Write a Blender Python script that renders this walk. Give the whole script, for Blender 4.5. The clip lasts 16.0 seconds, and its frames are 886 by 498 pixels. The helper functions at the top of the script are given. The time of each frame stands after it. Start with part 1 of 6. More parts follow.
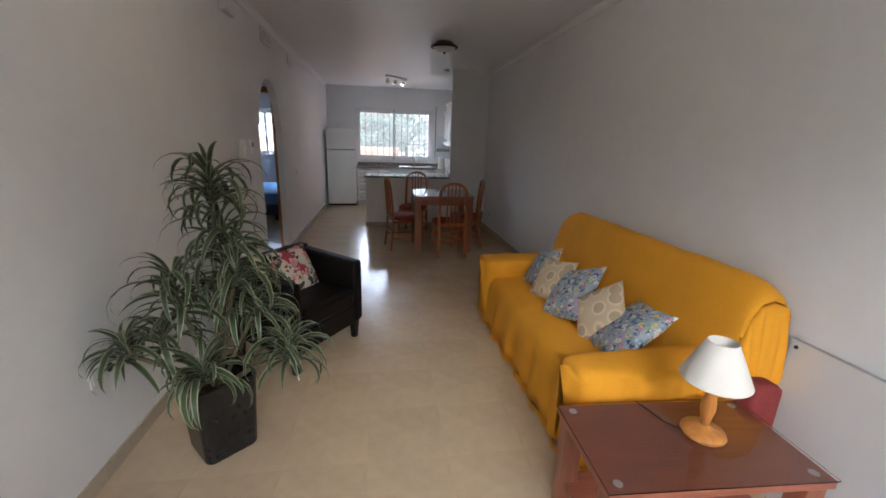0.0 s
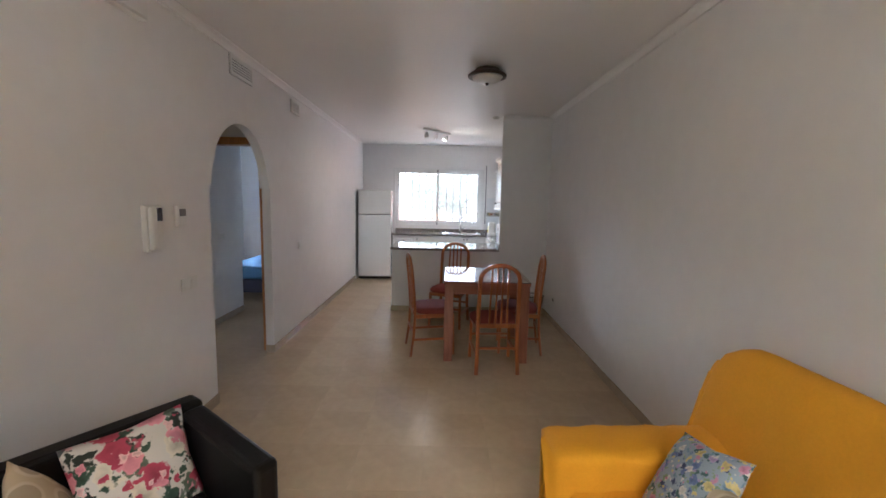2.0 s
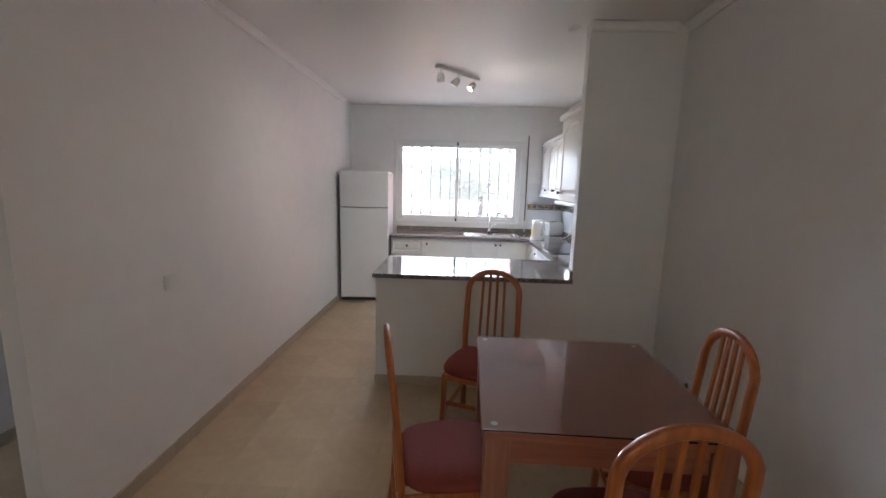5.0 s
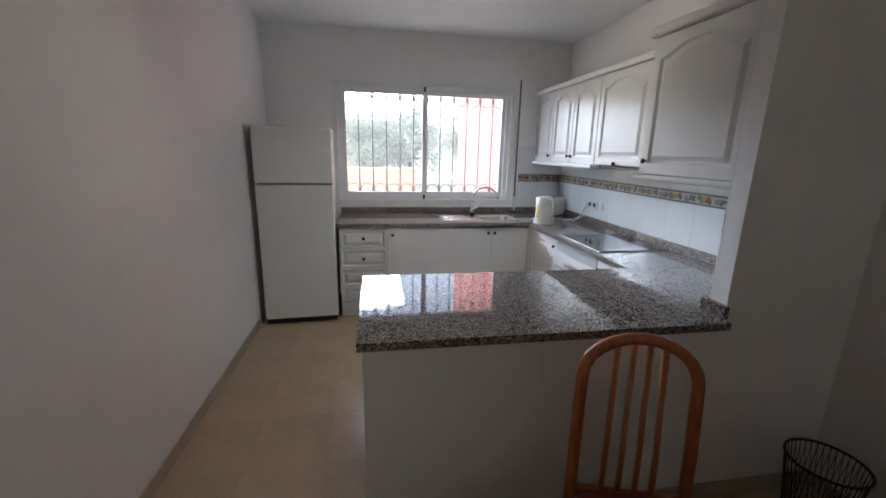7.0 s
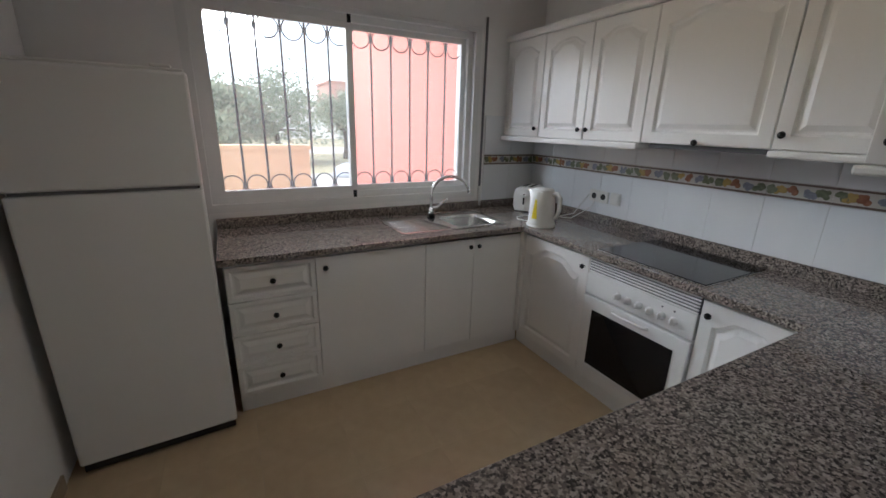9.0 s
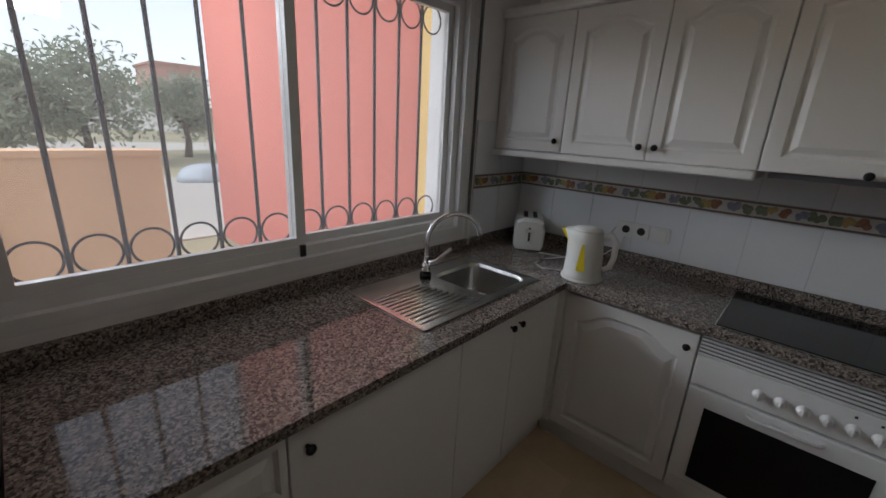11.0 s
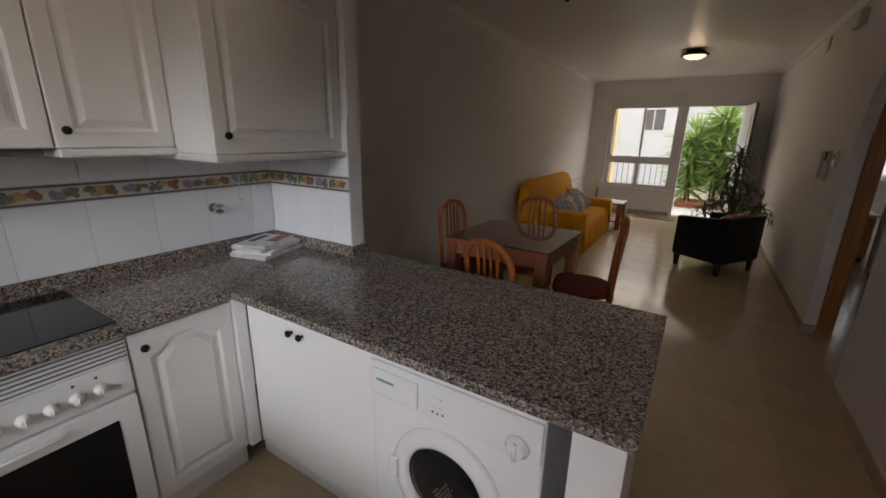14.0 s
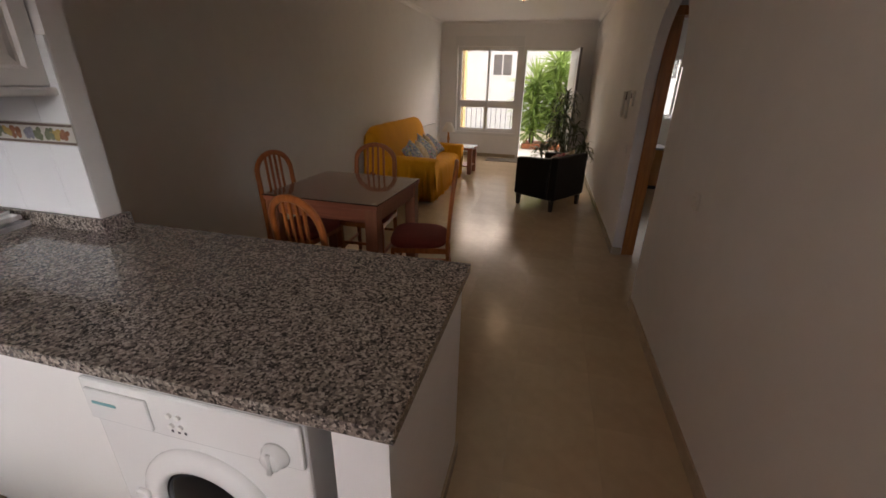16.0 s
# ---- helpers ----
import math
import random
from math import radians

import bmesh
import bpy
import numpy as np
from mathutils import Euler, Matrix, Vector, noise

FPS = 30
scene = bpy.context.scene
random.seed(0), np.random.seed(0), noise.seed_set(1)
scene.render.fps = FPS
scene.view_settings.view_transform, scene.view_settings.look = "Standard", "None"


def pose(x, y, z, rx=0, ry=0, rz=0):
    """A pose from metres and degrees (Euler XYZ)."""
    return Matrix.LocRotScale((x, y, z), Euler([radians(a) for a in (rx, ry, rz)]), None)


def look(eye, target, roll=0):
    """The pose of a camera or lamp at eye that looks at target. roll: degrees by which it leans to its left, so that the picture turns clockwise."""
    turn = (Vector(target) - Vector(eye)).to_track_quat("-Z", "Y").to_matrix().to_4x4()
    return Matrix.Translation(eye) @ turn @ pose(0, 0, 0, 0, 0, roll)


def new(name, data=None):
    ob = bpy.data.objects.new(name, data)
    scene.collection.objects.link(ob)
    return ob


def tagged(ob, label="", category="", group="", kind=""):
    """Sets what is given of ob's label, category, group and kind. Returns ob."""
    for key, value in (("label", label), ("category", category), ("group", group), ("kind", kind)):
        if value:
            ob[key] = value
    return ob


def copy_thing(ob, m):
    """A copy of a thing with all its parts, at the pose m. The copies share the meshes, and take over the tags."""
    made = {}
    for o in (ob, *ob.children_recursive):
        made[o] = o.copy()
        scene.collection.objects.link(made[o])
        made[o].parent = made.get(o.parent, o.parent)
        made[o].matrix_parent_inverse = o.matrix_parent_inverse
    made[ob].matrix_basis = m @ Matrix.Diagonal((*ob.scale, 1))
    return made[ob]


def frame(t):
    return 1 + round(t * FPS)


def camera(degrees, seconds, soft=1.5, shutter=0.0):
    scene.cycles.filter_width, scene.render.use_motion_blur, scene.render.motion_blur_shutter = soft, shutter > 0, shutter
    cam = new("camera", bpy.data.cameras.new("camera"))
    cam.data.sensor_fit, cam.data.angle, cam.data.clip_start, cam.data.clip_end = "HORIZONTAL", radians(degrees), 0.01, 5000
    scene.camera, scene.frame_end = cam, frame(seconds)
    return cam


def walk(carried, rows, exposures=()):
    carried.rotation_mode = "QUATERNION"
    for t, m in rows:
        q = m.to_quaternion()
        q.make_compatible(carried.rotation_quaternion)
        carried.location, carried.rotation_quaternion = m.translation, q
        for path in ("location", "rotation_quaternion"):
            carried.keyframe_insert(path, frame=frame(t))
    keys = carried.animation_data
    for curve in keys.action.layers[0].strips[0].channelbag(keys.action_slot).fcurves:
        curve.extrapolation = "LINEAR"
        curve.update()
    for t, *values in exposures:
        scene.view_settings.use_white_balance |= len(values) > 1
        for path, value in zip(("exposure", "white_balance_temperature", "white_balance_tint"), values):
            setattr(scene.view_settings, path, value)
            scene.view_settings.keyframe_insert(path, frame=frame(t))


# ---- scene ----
cam = camera(95.5, 16.0, soft=1.6)
PATH = [
    (0, (-0.062, 0.398, 1.529), (0.239, 2.306, 1.007), 1.9),
    (0.5, (0.066, 0.788, 1.538), (0.312, 2.715, 1.063), 0.5),
    (1, (0.191, 1.168, 1.572), (0.293, 3.129, 1.193), 1.4),
    (1.5, (0.26, 1.638, 1.566), (0.323, 3.613, 1.259), 1.7),
    (2, (0.337, 2.074, 1.539), (0.35, 4.06, 1.303), 1.3),
    (2.5, (0.37, 2.569, 1.556), (0.382, 4.554, 1.306), 1.7),
    (3, (0.389, 3.024, 1.552), (0.408, 5.007, 1.289), 0.8),
    (5.5, (0.173, 4.996, 1.563), (0.099, 6.963, 1.209), 1.6),
    (6, (0.01, 5.402, 1.544), (-0.014, 7.355, 1.112), 1.5),
    (6.5, (-0.143, 5.854, 1.542), (-0.174, 7.811, 1.132), 1.8),
    (7, (-0.279, 6.245, 1.549), (0.053, 8.16, 1.078), 1.3),
    (7.5, (-0.312, 6.665, 1.532), (0.259, 8.523, 1.057), 1.5),
    (8, (-0.432, 7.025, 1.522), (0.385, 8.765, 0.969), 2.7),
    (8.5, (-0.527, 7.402, 1.525), (0.359, 9.099, 0.945), 2.0),
    (11, (-0.518, 9.127, 1.573), (0.902, 10.41, 0.994), 3.1),
    (11.5, (-0.426, 9.214, 1.574), (1.343, 9.934, 0.98), 3.9),
    (12, (-0.27, 9.295, 1.556), (1.635, 9.558, 1.005), 2.6),
    (12.5, (-0.163, 9.347, 1.576), (1.708, 8.94, 1.0), 1.5),
    (13, (-0.167, 9.314, 1.568), (1.443, 8.284, 0.976), 0.3),
    (13.5, (-0.272, 9.237, 1.564), (0.992, 7.795, 0.997), 2.0),
    (14, (-0.367, 9.177, 1.541), (0.652, 7.545, 0.996), 1.1),
    (14.5, (-0.421, 9.144, 1.535), (0.349, 7.388, 0.965), 0.8),
    (15, (-0.474, 9.099, 1.525), (0.129, 7.29, 0.921), 1.3),
    (15.5, (-0.524, 9.0, 1.505), (-0.056, 7.185, 0.809), 1.4),
    (16, (-0.561, 8.844, 1.494), (-0.126, 7.045, 0.735), 1.4),
]
EXPOSURES = [(0, 1.05, 5250, 10), (1, 1.6, 5250, 10), (3, 1.95, 5500, 11), (5.5, 1.55, 5500, 10), (7, 0.95, 5500, 9), (8.5, 0.55, 5800, 9), (11, -0.9, 6100, 10), (12, -0.75, 6050, 10), (12.5, -0.45, 6050, 10), (13.5, -0.15, 6250, 11), (14.5, 0.05, 6550, 16), (16, 0.3, 6850, 18)]
walk(cam, [(t, look(eye, target, roll)) for t, eye, target, roll in PATH], EXPOSURES)

# ---- daylight and lamps ----
SUN_ELEV, SUN_AZ = 60.0, 262.0
world = bpy.data.worlds.new("sky")
scene.world = world
world.use_nodes = True
wn = world.node_tree
sky = wn.nodes.new("ShaderNodeTexSky")
sky.sky_type, sky.sun_disc = "NISHITA", False
sky.sun_elevation, sky.sun_rotation = radians(SUN_ELEV), radians(SUN_AZ)
sky.dust_density = 1.0
haze = wn.nodes.new("ShaderNodeHueSaturation")
haze.inputs["Saturation"].default_value, haze.inputs["Value"].default_value = 0.3, 2.6
wn.links.new(sky.outputs["Color"], haze.inputs["Color"])
wn.links.new(haze.outputs["Color"], wn.nodes["Background"].inputs["Color"])
wn.nodes["Background"].inputs["Strength"].default_value = 0.15

sun = new("sun", bpy.data.lights.new("sun", "SUN"))
sun.data.energy, sun.data.angle, sun.data.color = 2.5, radians(0.6), (1.0, 0.95, 0.88)
_e, _a = radians(SUN_ELEV), radians(SUN_AZ)
sun.matrix_world = look(Vector((math.sin(_a) * math.cos(_e), math.cos(_a) * math.cos(_e), math.sin(_e))) * 20, (0, 0, 0))


def area_lamp(name, eye, target, sx, sy, watts, colour):
    lamp = new(name, bpy.data.lights.new(name, "AREA"))
    lamp.data.shape, lamp.data.size, lamp.data.size_y = "RECTANGLE", sx, sy
    lamp.data.energy, lamp.data.color = watts, colour
    lamp.matrix_world = look(eye, target)
    return lamp


def point_lamp(name, at, watts, radius, colour):
    lamp = new(name, bpy.data.lights.new(name, "POINT"))
    lamp.data.energy, lamp.data.shadow_soft_size, lamp.data.color = watts, radius, colour
    lamp.location = at
    return lamp


# added area lamps outside: sky light for kitchen window, front window with door, bedroom windows
area_lamp("kitchen_sky_fill", (-1.3, 15.6, 3.3), (0.6, 8.6, 0.8), 3.4, 1.5, 240, (0.97, 0.99, 1.0))
area_lamp("front_sky_fill", (0.4, -3.4, 3.5), (0.3, 3.8, 0.8), 4.5, 1.2, 140, (1.0, 0.86, 0.70))
area_lamp("front_bedroom_sky_fill", (-2.7, -1.1, 2.7), (-2.6, 1.5, 0.7), 1.2, 0.8, 45, (0.95, 1.0, 0.95))
area_lamp("back_bedroom_sky_fill", (-2.7, 11.6, 2.9), (-2.1, 8.0, 0.4), 1.2, 0.8, 70, (0.85, 0.93, 1.0))


def spot_lamp(name, at, target, watts, angle, colour):
    lamp = new(name, bpy.data.lights.new(name, "SPOT"))
    lamp.data.energy, lamp.data.spot_size, lamp.data.spot_blend, lamp.data.shadow_soft_size, lamp.data.color = watts, radians(angle), 1.0, 0.04, colour
    lamp.matrix_world = look(at, target)
    return lamp


# the lit ceiling lamps
point_lamp("dish_lamp_bulb", (-0.06, 2.48, 2.50), 2.5, 0.09, (1.0, 0.72, 0.45))


# ---- materials ----
def mat(name, colour, rough=0.5, metal=0.0, spec=0.5, noise_scale=0.0, noise_amount=0.0, bump=0.0, bump_scale=60.0, coat=0.0,
        vary=0.0, big=0.0, big_scale=1.5, transmission=0.0, ior=1.45, emission=None, strength=0.0):
    """A procedural surface: base colour with fine and broad variation, fine relief, gloss."""
    m = bpy.data.materials.new(name)
    m.use_nodes = True
    t = m.node_tree
    n, k = t.nodes, t.links
    b = n["Principled BSDF"]
    b.inputs["Roughness"].default_value, b.inputs["Metallic"].default_value = rough, metal
    b.inputs["Specular IOR Level"].default_value = spec
    b.inputs["Coat Weight"].default_value = coat
    b.inputs["Coat Roughness"].default_value = 0.08
    b.inputs["Transmission Weight"].default_value, b.inputs["IOR"].default_value = transmission, ior
    b.inputs["Base Color"].default_value = (*colour, 1)
    if emission:
        b.inputs["Emission Color"].default_value = (*emission, 1)
        b.inputs["Emission Strength"].default_value = strength
    co = n.new("ShaderNodeTexCoord")
    out = None
    for scale, amount in ((noise_scale, noise_amount), (big_scale, big)):
        if amount <= 0:
            continue
        tex = n.new("ShaderNodeTexNoise")
        tex.inputs["Scale"].default_value, tex.inputs["Detail"].default_value = scale, 5
        k.new(co.outputs["Object"], tex.inputs["Vector"])
        ramp = n.new("ShaderNodeMapRange")
        ramp.inputs["From Min"].default_value, ramp.inputs["From Max"].default_value = 0.3, 0.7
        ramp.inputs["To Min"].default_value, ramp.inputs["To Max"].default_value = 1 - amount, 1 + amount
        k.new(tex.outputs["Fac"], ramp.inputs["Value"])
        out = scaled(t, out, colour, ramp.outputs["Result"])
    if vary > 0:
        info = n.new("ShaderNodeObjectInfo")
        ramp = n.new("ShaderNodeMapRange")
        ramp.inputs["To Min"].default_value, ramp.inputs["To Max"].default_value = 1 - vary, 1 + vary
        k.new(info.outputs["Random"], ramp.inputs["Value"])
        out = scaled(t, out, colour, ramp.outputs["Result"])
    if out:
        k.new(out, b.inputs["Base Color"])
    if bump > 0:
        tex = n.new("ShaderNodeTexNoise")
        tex.inputs["Scale"].default_value, tex.inputs["Detail"].default_value = bump_scale, 4
        k.new(co.outputs["Object"], tex.inputs["Vector"])
        bp = n.new("ShaderNodeBump")
        bp.inputs["Strength"].default_value, bp.inputs["Distance"].default_value = bump, 0.004
        k.new(tex.outputs["Fac"], bp.inputs["Height"])
        k.new(bp.outputs["Normal"], b.inputs["Normal"])
    return m


def scaled(t, socket, colour, factor):
    """The colour (or the socket so far) times a factor."""
    v = t.nodes.new("ShaderNodeVectorMath")
    v.operation = "SCALE"
    v.inputs[0].default_value = colour
    if socket:
        t.links.new(socket, v.inputs[0])
    t.links.new(factor, v.inputs["Scale"])
    return v.outputs["Vector"]


def speckled(name, stops, scale, rough, bump=0.0, extra=None):
    """Stone or print of voronoi grains whose colours run through the stops."""
    m = mat(name, stops[0][1], rough)
    t = m.node_tree
    n, k = t.nodes, t.links
    co = n.new("ShaderNodeTexCoord")
    warp = n.new("ShaderNodeTexNoise")
    warp.inputs["Scale"].default_value = scale * 1.2
    k.new(co.outputs["Object"], warp.inputs["Vector"])
    mix = n.new("ShaderNodeVectorMath")
    mix.operation = "MULTIPLY_ADD"
    mix.inputs[1].default_value = (1.3 / scale,) * 3
    k.new(warp.outputs["Color"], mix.inputs[0])
    k.new(co.outputs["Object"], mix.inputs[2])
    vor = n.new("ShaderNodeTexVoronoi")
    vor.inputs["Scale"].default_value = scale
    k.new(mix.outputs["Vector"], vor.inputs["Vector"])
    sep = n.new("ShaderNodeSeparateColor")
    k.new(vor.outputs["Color"], sep.inputs["Color"])
    ramp = n.new("ShaderNodeValToRGB")
    ramp.color_ramp.interpolation = "CONSTANT" if extra is None else "LINEAR"
    els = ramp.color_ramp.elements
    while len(els) < len(stops):
        els.new(0.5)
    for e, (p, c) in zip(els, stops):
        e.position, e.color = p, (*c, 1)
    k.new(sep.outputs["Red"], ramp.inputs["Fac"])
    k.new(ramp.outputs["Color"], n["Principled BSDF"].inputs["Base Color"])
    return m


def wood(name, dark, light, rough, scale=(3, 3, 40), axis=2, coat=0.0):
    """Wood with grain drawn out along one axis."""
    m = mat(name, light, rough, coat=coat)
    t = m.node_tree
    n, k = t.nodes, t.links
    co = n.new("ShaderNodeTexCoord")
    mp = n.new("ShaderNodeMapping")
    s = [45.0, 45.0, 45.0]
    s[axis] = 3.0
    mp.inputs["Scale"].default_value = s
    k.new(co.outputs["Object"], mp.inputs["Vector"])
    tex = n.new("ShaderNodeTexNoise")
    tex.inputs["Scale"].default_value, tex.inputs["Detail"].default_value, tex.inputs["Distortion"].default_value = 1.0, 6, 0.6
    k.new(mp.outputs["Vector"], tex.inputs["Vector"])
    ramp = n.new("ShaderNodeValToRGB")
    ramp.color_ramp.elements[0].position, ramp.color_ramp.elements[0].color = 0.3, (*dark, 1)
    ramp.color_ramp.elements[1].position, ramp.color_ramp.elements[1].color = 0.7, (*light, 1)
    k.new(tex.outputs["Fac"], ramp.inputs["Fac"])
    k.new(ramp.outputs["Color"], n["Principled BSDF"].inputs["Base Color"])
    bp = n.new("ShaderNodeBump")
    bp.inputs["Strength"].default_value, bp.inputs["Distance"].default_value = 0.12, 0.002
    k.new(tex.outputs["Fac"], bp.inputs["Height"])
    k.new(bp.outputs["Normal"], n["Principled BSDF"].inputs["Normal"])
    return m


WALL = mat("wall_paint", (0.81, 0.80, 0.79), 0.75, noise_scale=9, noise_amount=0.015, big=0.03, big_scale=0.8, bump=0.10, bump_scale=160)
CEIL = mat("ceiling_paint", (0.83, 0.82, 0.81), 0.42, big=0.02, big_scale=0.7, bump=0.05, bump_scale=120)
COVING = mat("coving_plaster", (0.83, 0.82, 0.81), 0.6, bump=0.05)
GROUT = mat("floor_joint", (0.43, 0.37, 0.285), 0.8, noise_scale=40, noise_amount=0.1)
FLOOR_TILE = mat("floor_tile", (0.535, 0.415, 0.27), 0.19, noise_scale=14, noise_amount=0.05, big=0.05, big_scale=2.5, vary=0.025, bump=0.02, bump_scale=30)
SKIRT = mat("skirting_tile", (0.47, 0.39, 0.29), 0.25, noise_scale=14, noise_amount=0.06, vary=0.03)
WALL_TILE = mat("white_wall_tile", (0.78, 0.80, 0.82), 0.12, big=0.02, big_scale=3, vary=0.012, bump=0.03, bump_scale=14)
TILE_JOINT = mat("wall_tile_joint", (0.66, 0.66, 0.65), 0.85)
GRANITE = speckled("granite", [(0.0, (0.045, 0.040, 0.037)), (0.20, (0.135, 0.115, 0.102)), (0.44, (0.235, 0.198, 0.172)), (0.71, (0.36, 0.312, 0.275)), (0.93, (0.085, 0.073, 0.066))], 165, 0.04)
CABINET = mat("cabinet_lacquer", (0.76, 0.75, 0.73), 0.35, big=0.015, bump=0.02, bump_scale=90)
GAP = mat("dark_gap", (0.03, 0.03, 0.03), 0.8)
ENAMEL = mat("white_enamel", (0.78, 0.78, 0.77), 0.22, big=0.012, big_scale=2)
PLASTIC = mat("white_plastic", (0.76, 0.76, 0.73), 0.35, noise_scale=30, noise_amount=0.012)
BLACK_KNOB = mat("black_knob", (0.012, 0.012, 0.013), 0.25)
RUBBER = mat("grey_rubber", (0.16, 0.16, 0.17), 0.6)
GREY_EDGE = mat("pale_grey_edge", (0.36, 0.36, 0.36), 0.6)
STEEL = mat("stainless_steel", (0.62, 0.61, 0.58), 0.22, metal=1.0, noise_scale=30, noise_amount=0.04)
CHROME = mat("chrome", (0.8, 0.8, 0.8), 0.06, metal=1.0)
BLACK_GLASS = mat("black_glass", (0.010, 0.010, 0.012), 0.08, spec=0.35)
ALU = mat("white_aluminium", (0.74, 0.74, 0.73), 0.35, noise_scale=20, noise_amount=0.01)
IRON = mat("black_iron", (0.02, 0.02, 0.022), 0.45, metal=0.3, noise_scale=60, noise_amount=0.3)
CHAIR_WOOD = wood("chair_wood", (0.27, 0.074, 0.018), (0.45, 0.142, 0.034), 0.28, coat=0.3)
TABLE_WOOD = wood("table_wood", (0.25, 0.085, 0.05), (0.36, 0.125, 0.07), 0.32, axis=0)
LEG_WOOD = wood("table_leg_wood", (0.24, 0.09, 0.05), (0.34, 0.135, 0.075), 0.32, axis=2)
DOOR_WOOD = wood("door_wood", (0.32, 0.12, 0.028), (0.50, 0.21, 0.05), 0.35, axis=2)
LAMP_WOOD = wood("lamp_wood", (0.42, 0.17, 0.03), (0.55, 0.24, 0.05), 0.3, coat=0.2)
SEAT_CLOTH = mat("seat_cloth", (0.23, 0.045, 0.035), 0.85, noise_scale=120, noise_amount=0.12, bump=0.3, bump_scale=260)
LEATHER = mat("black_leather", (0.0065, 0.006, 0.0065), 0.45, spec=0.3, noise_scale=60, noise_amount=0.2, bump=0.15, bump_scale=180)
LEG_BLACK = mat("black_leg", (0.012, 0.01, 0.009), 0.35)
THROW = mat("yellow_throw", (0.74, 0.335, 0.006), 0.92, noise_scale=90, noise_amount=0.03, big=0.06, big_scale=3, bump=0.14, bump_scale=160)
SHADE = mat("lamp_shade_cloth", (0.80, 0.77, 0.70), 0.8, bump=0.1, bump_scale=220)
FOREST = mat("plain_panel", (0.66, 0.64, 0.61), 0.5, big=0.02)
CLEAR = mat("window_glass", (1, 1, 1), 0.0, transmission=1.0, ior=1.01, spec=0.3)
TABLE_GLASS = mat("table_glass", (0.97, 0.95, 0.94), 0.05, transmission=1.0, ior=1.3, spec=0.2)
BRONZE = mat("dark_bronze", (0.05, 0.038, 0.028), 0.4, metal=0.7, noise_scale=60, noise_amount=0.3)
DULL_GLASS = mat("unlit_lamp_glass", (0.62, 0.60, 0.56), 0.35, noise_scale=20, noise_amount=0.05)
LAMP_GLASS = mat("lit_lamp_glass", (0.85, 0.8, 0.7), 0.3, emission=(1.0, 0.72, 0.42), strength=1.6)
SPOT_GLOW = mat("lit_spot_glass", (0.9, 0.85, 0.75), 0.3, emission=(1.0, 0.86, 0.62), strength=5.0)
POT = mat("black_pot", (0.016, 0.015, 0.015), 0.25, noise_scale=30, noise_amount=0.15)
SOIL = mat("potting_soil", (0.05, 0.035, 0.022), 0.95, noise_scale=50, noise_amount=0.4, bump=0.8, bump_scale=70)
STEM = mat("plant_stem", (0.13, 0.11, 0.06), 0.8, noise_scale=60, noise_amount=0.3, bump=0.4)


def ringed(name, ground, disc, line, scale):
    """Cloth printed with soft discs, each with a pale outline."""
    m = mat(name, ground, 0.85, bump=0.15, bump_scale=220)
    t = m.node_tree
    n, k = t.nodes, t.links
    co = n.new("ShaderNodeTexCoord")
    vor = n.new("ShaderNodeTexVoronoi")
    vor.inputs["Scale"].default_value, vor.inputs["Randomness"].default_value = scale, 0.45
    k.new(co.outputs["Object"], vor.inputs["Vector"])
    ramp = n.new("ShaderNodeValToRGB")
    els = ramp.color_ramp.elements
    for p in (0.3, 0.6, 0.8):
        els.new(p)
    for e, (p, c) in zip(els, [(0.0, disc), (0.34, disc), (0.38, line), (0.44, line), (0.50, ground)]):
        e.position, e.color = p, (*c, 1)
    k.new(vor.outputs["Distance"], ramp.inputs["Fac"])
    k.new(ramp.outputs["Color"], n["Principled BSDF"].inputs["Base Color"])
    return m


BEIGE_CUSHION = ringed("beige_ring_cloth", (0.58, 0.47, 0.31), (0.45, 0.36, 0.235), (0.66, 0.56, 0.40), 9.5)


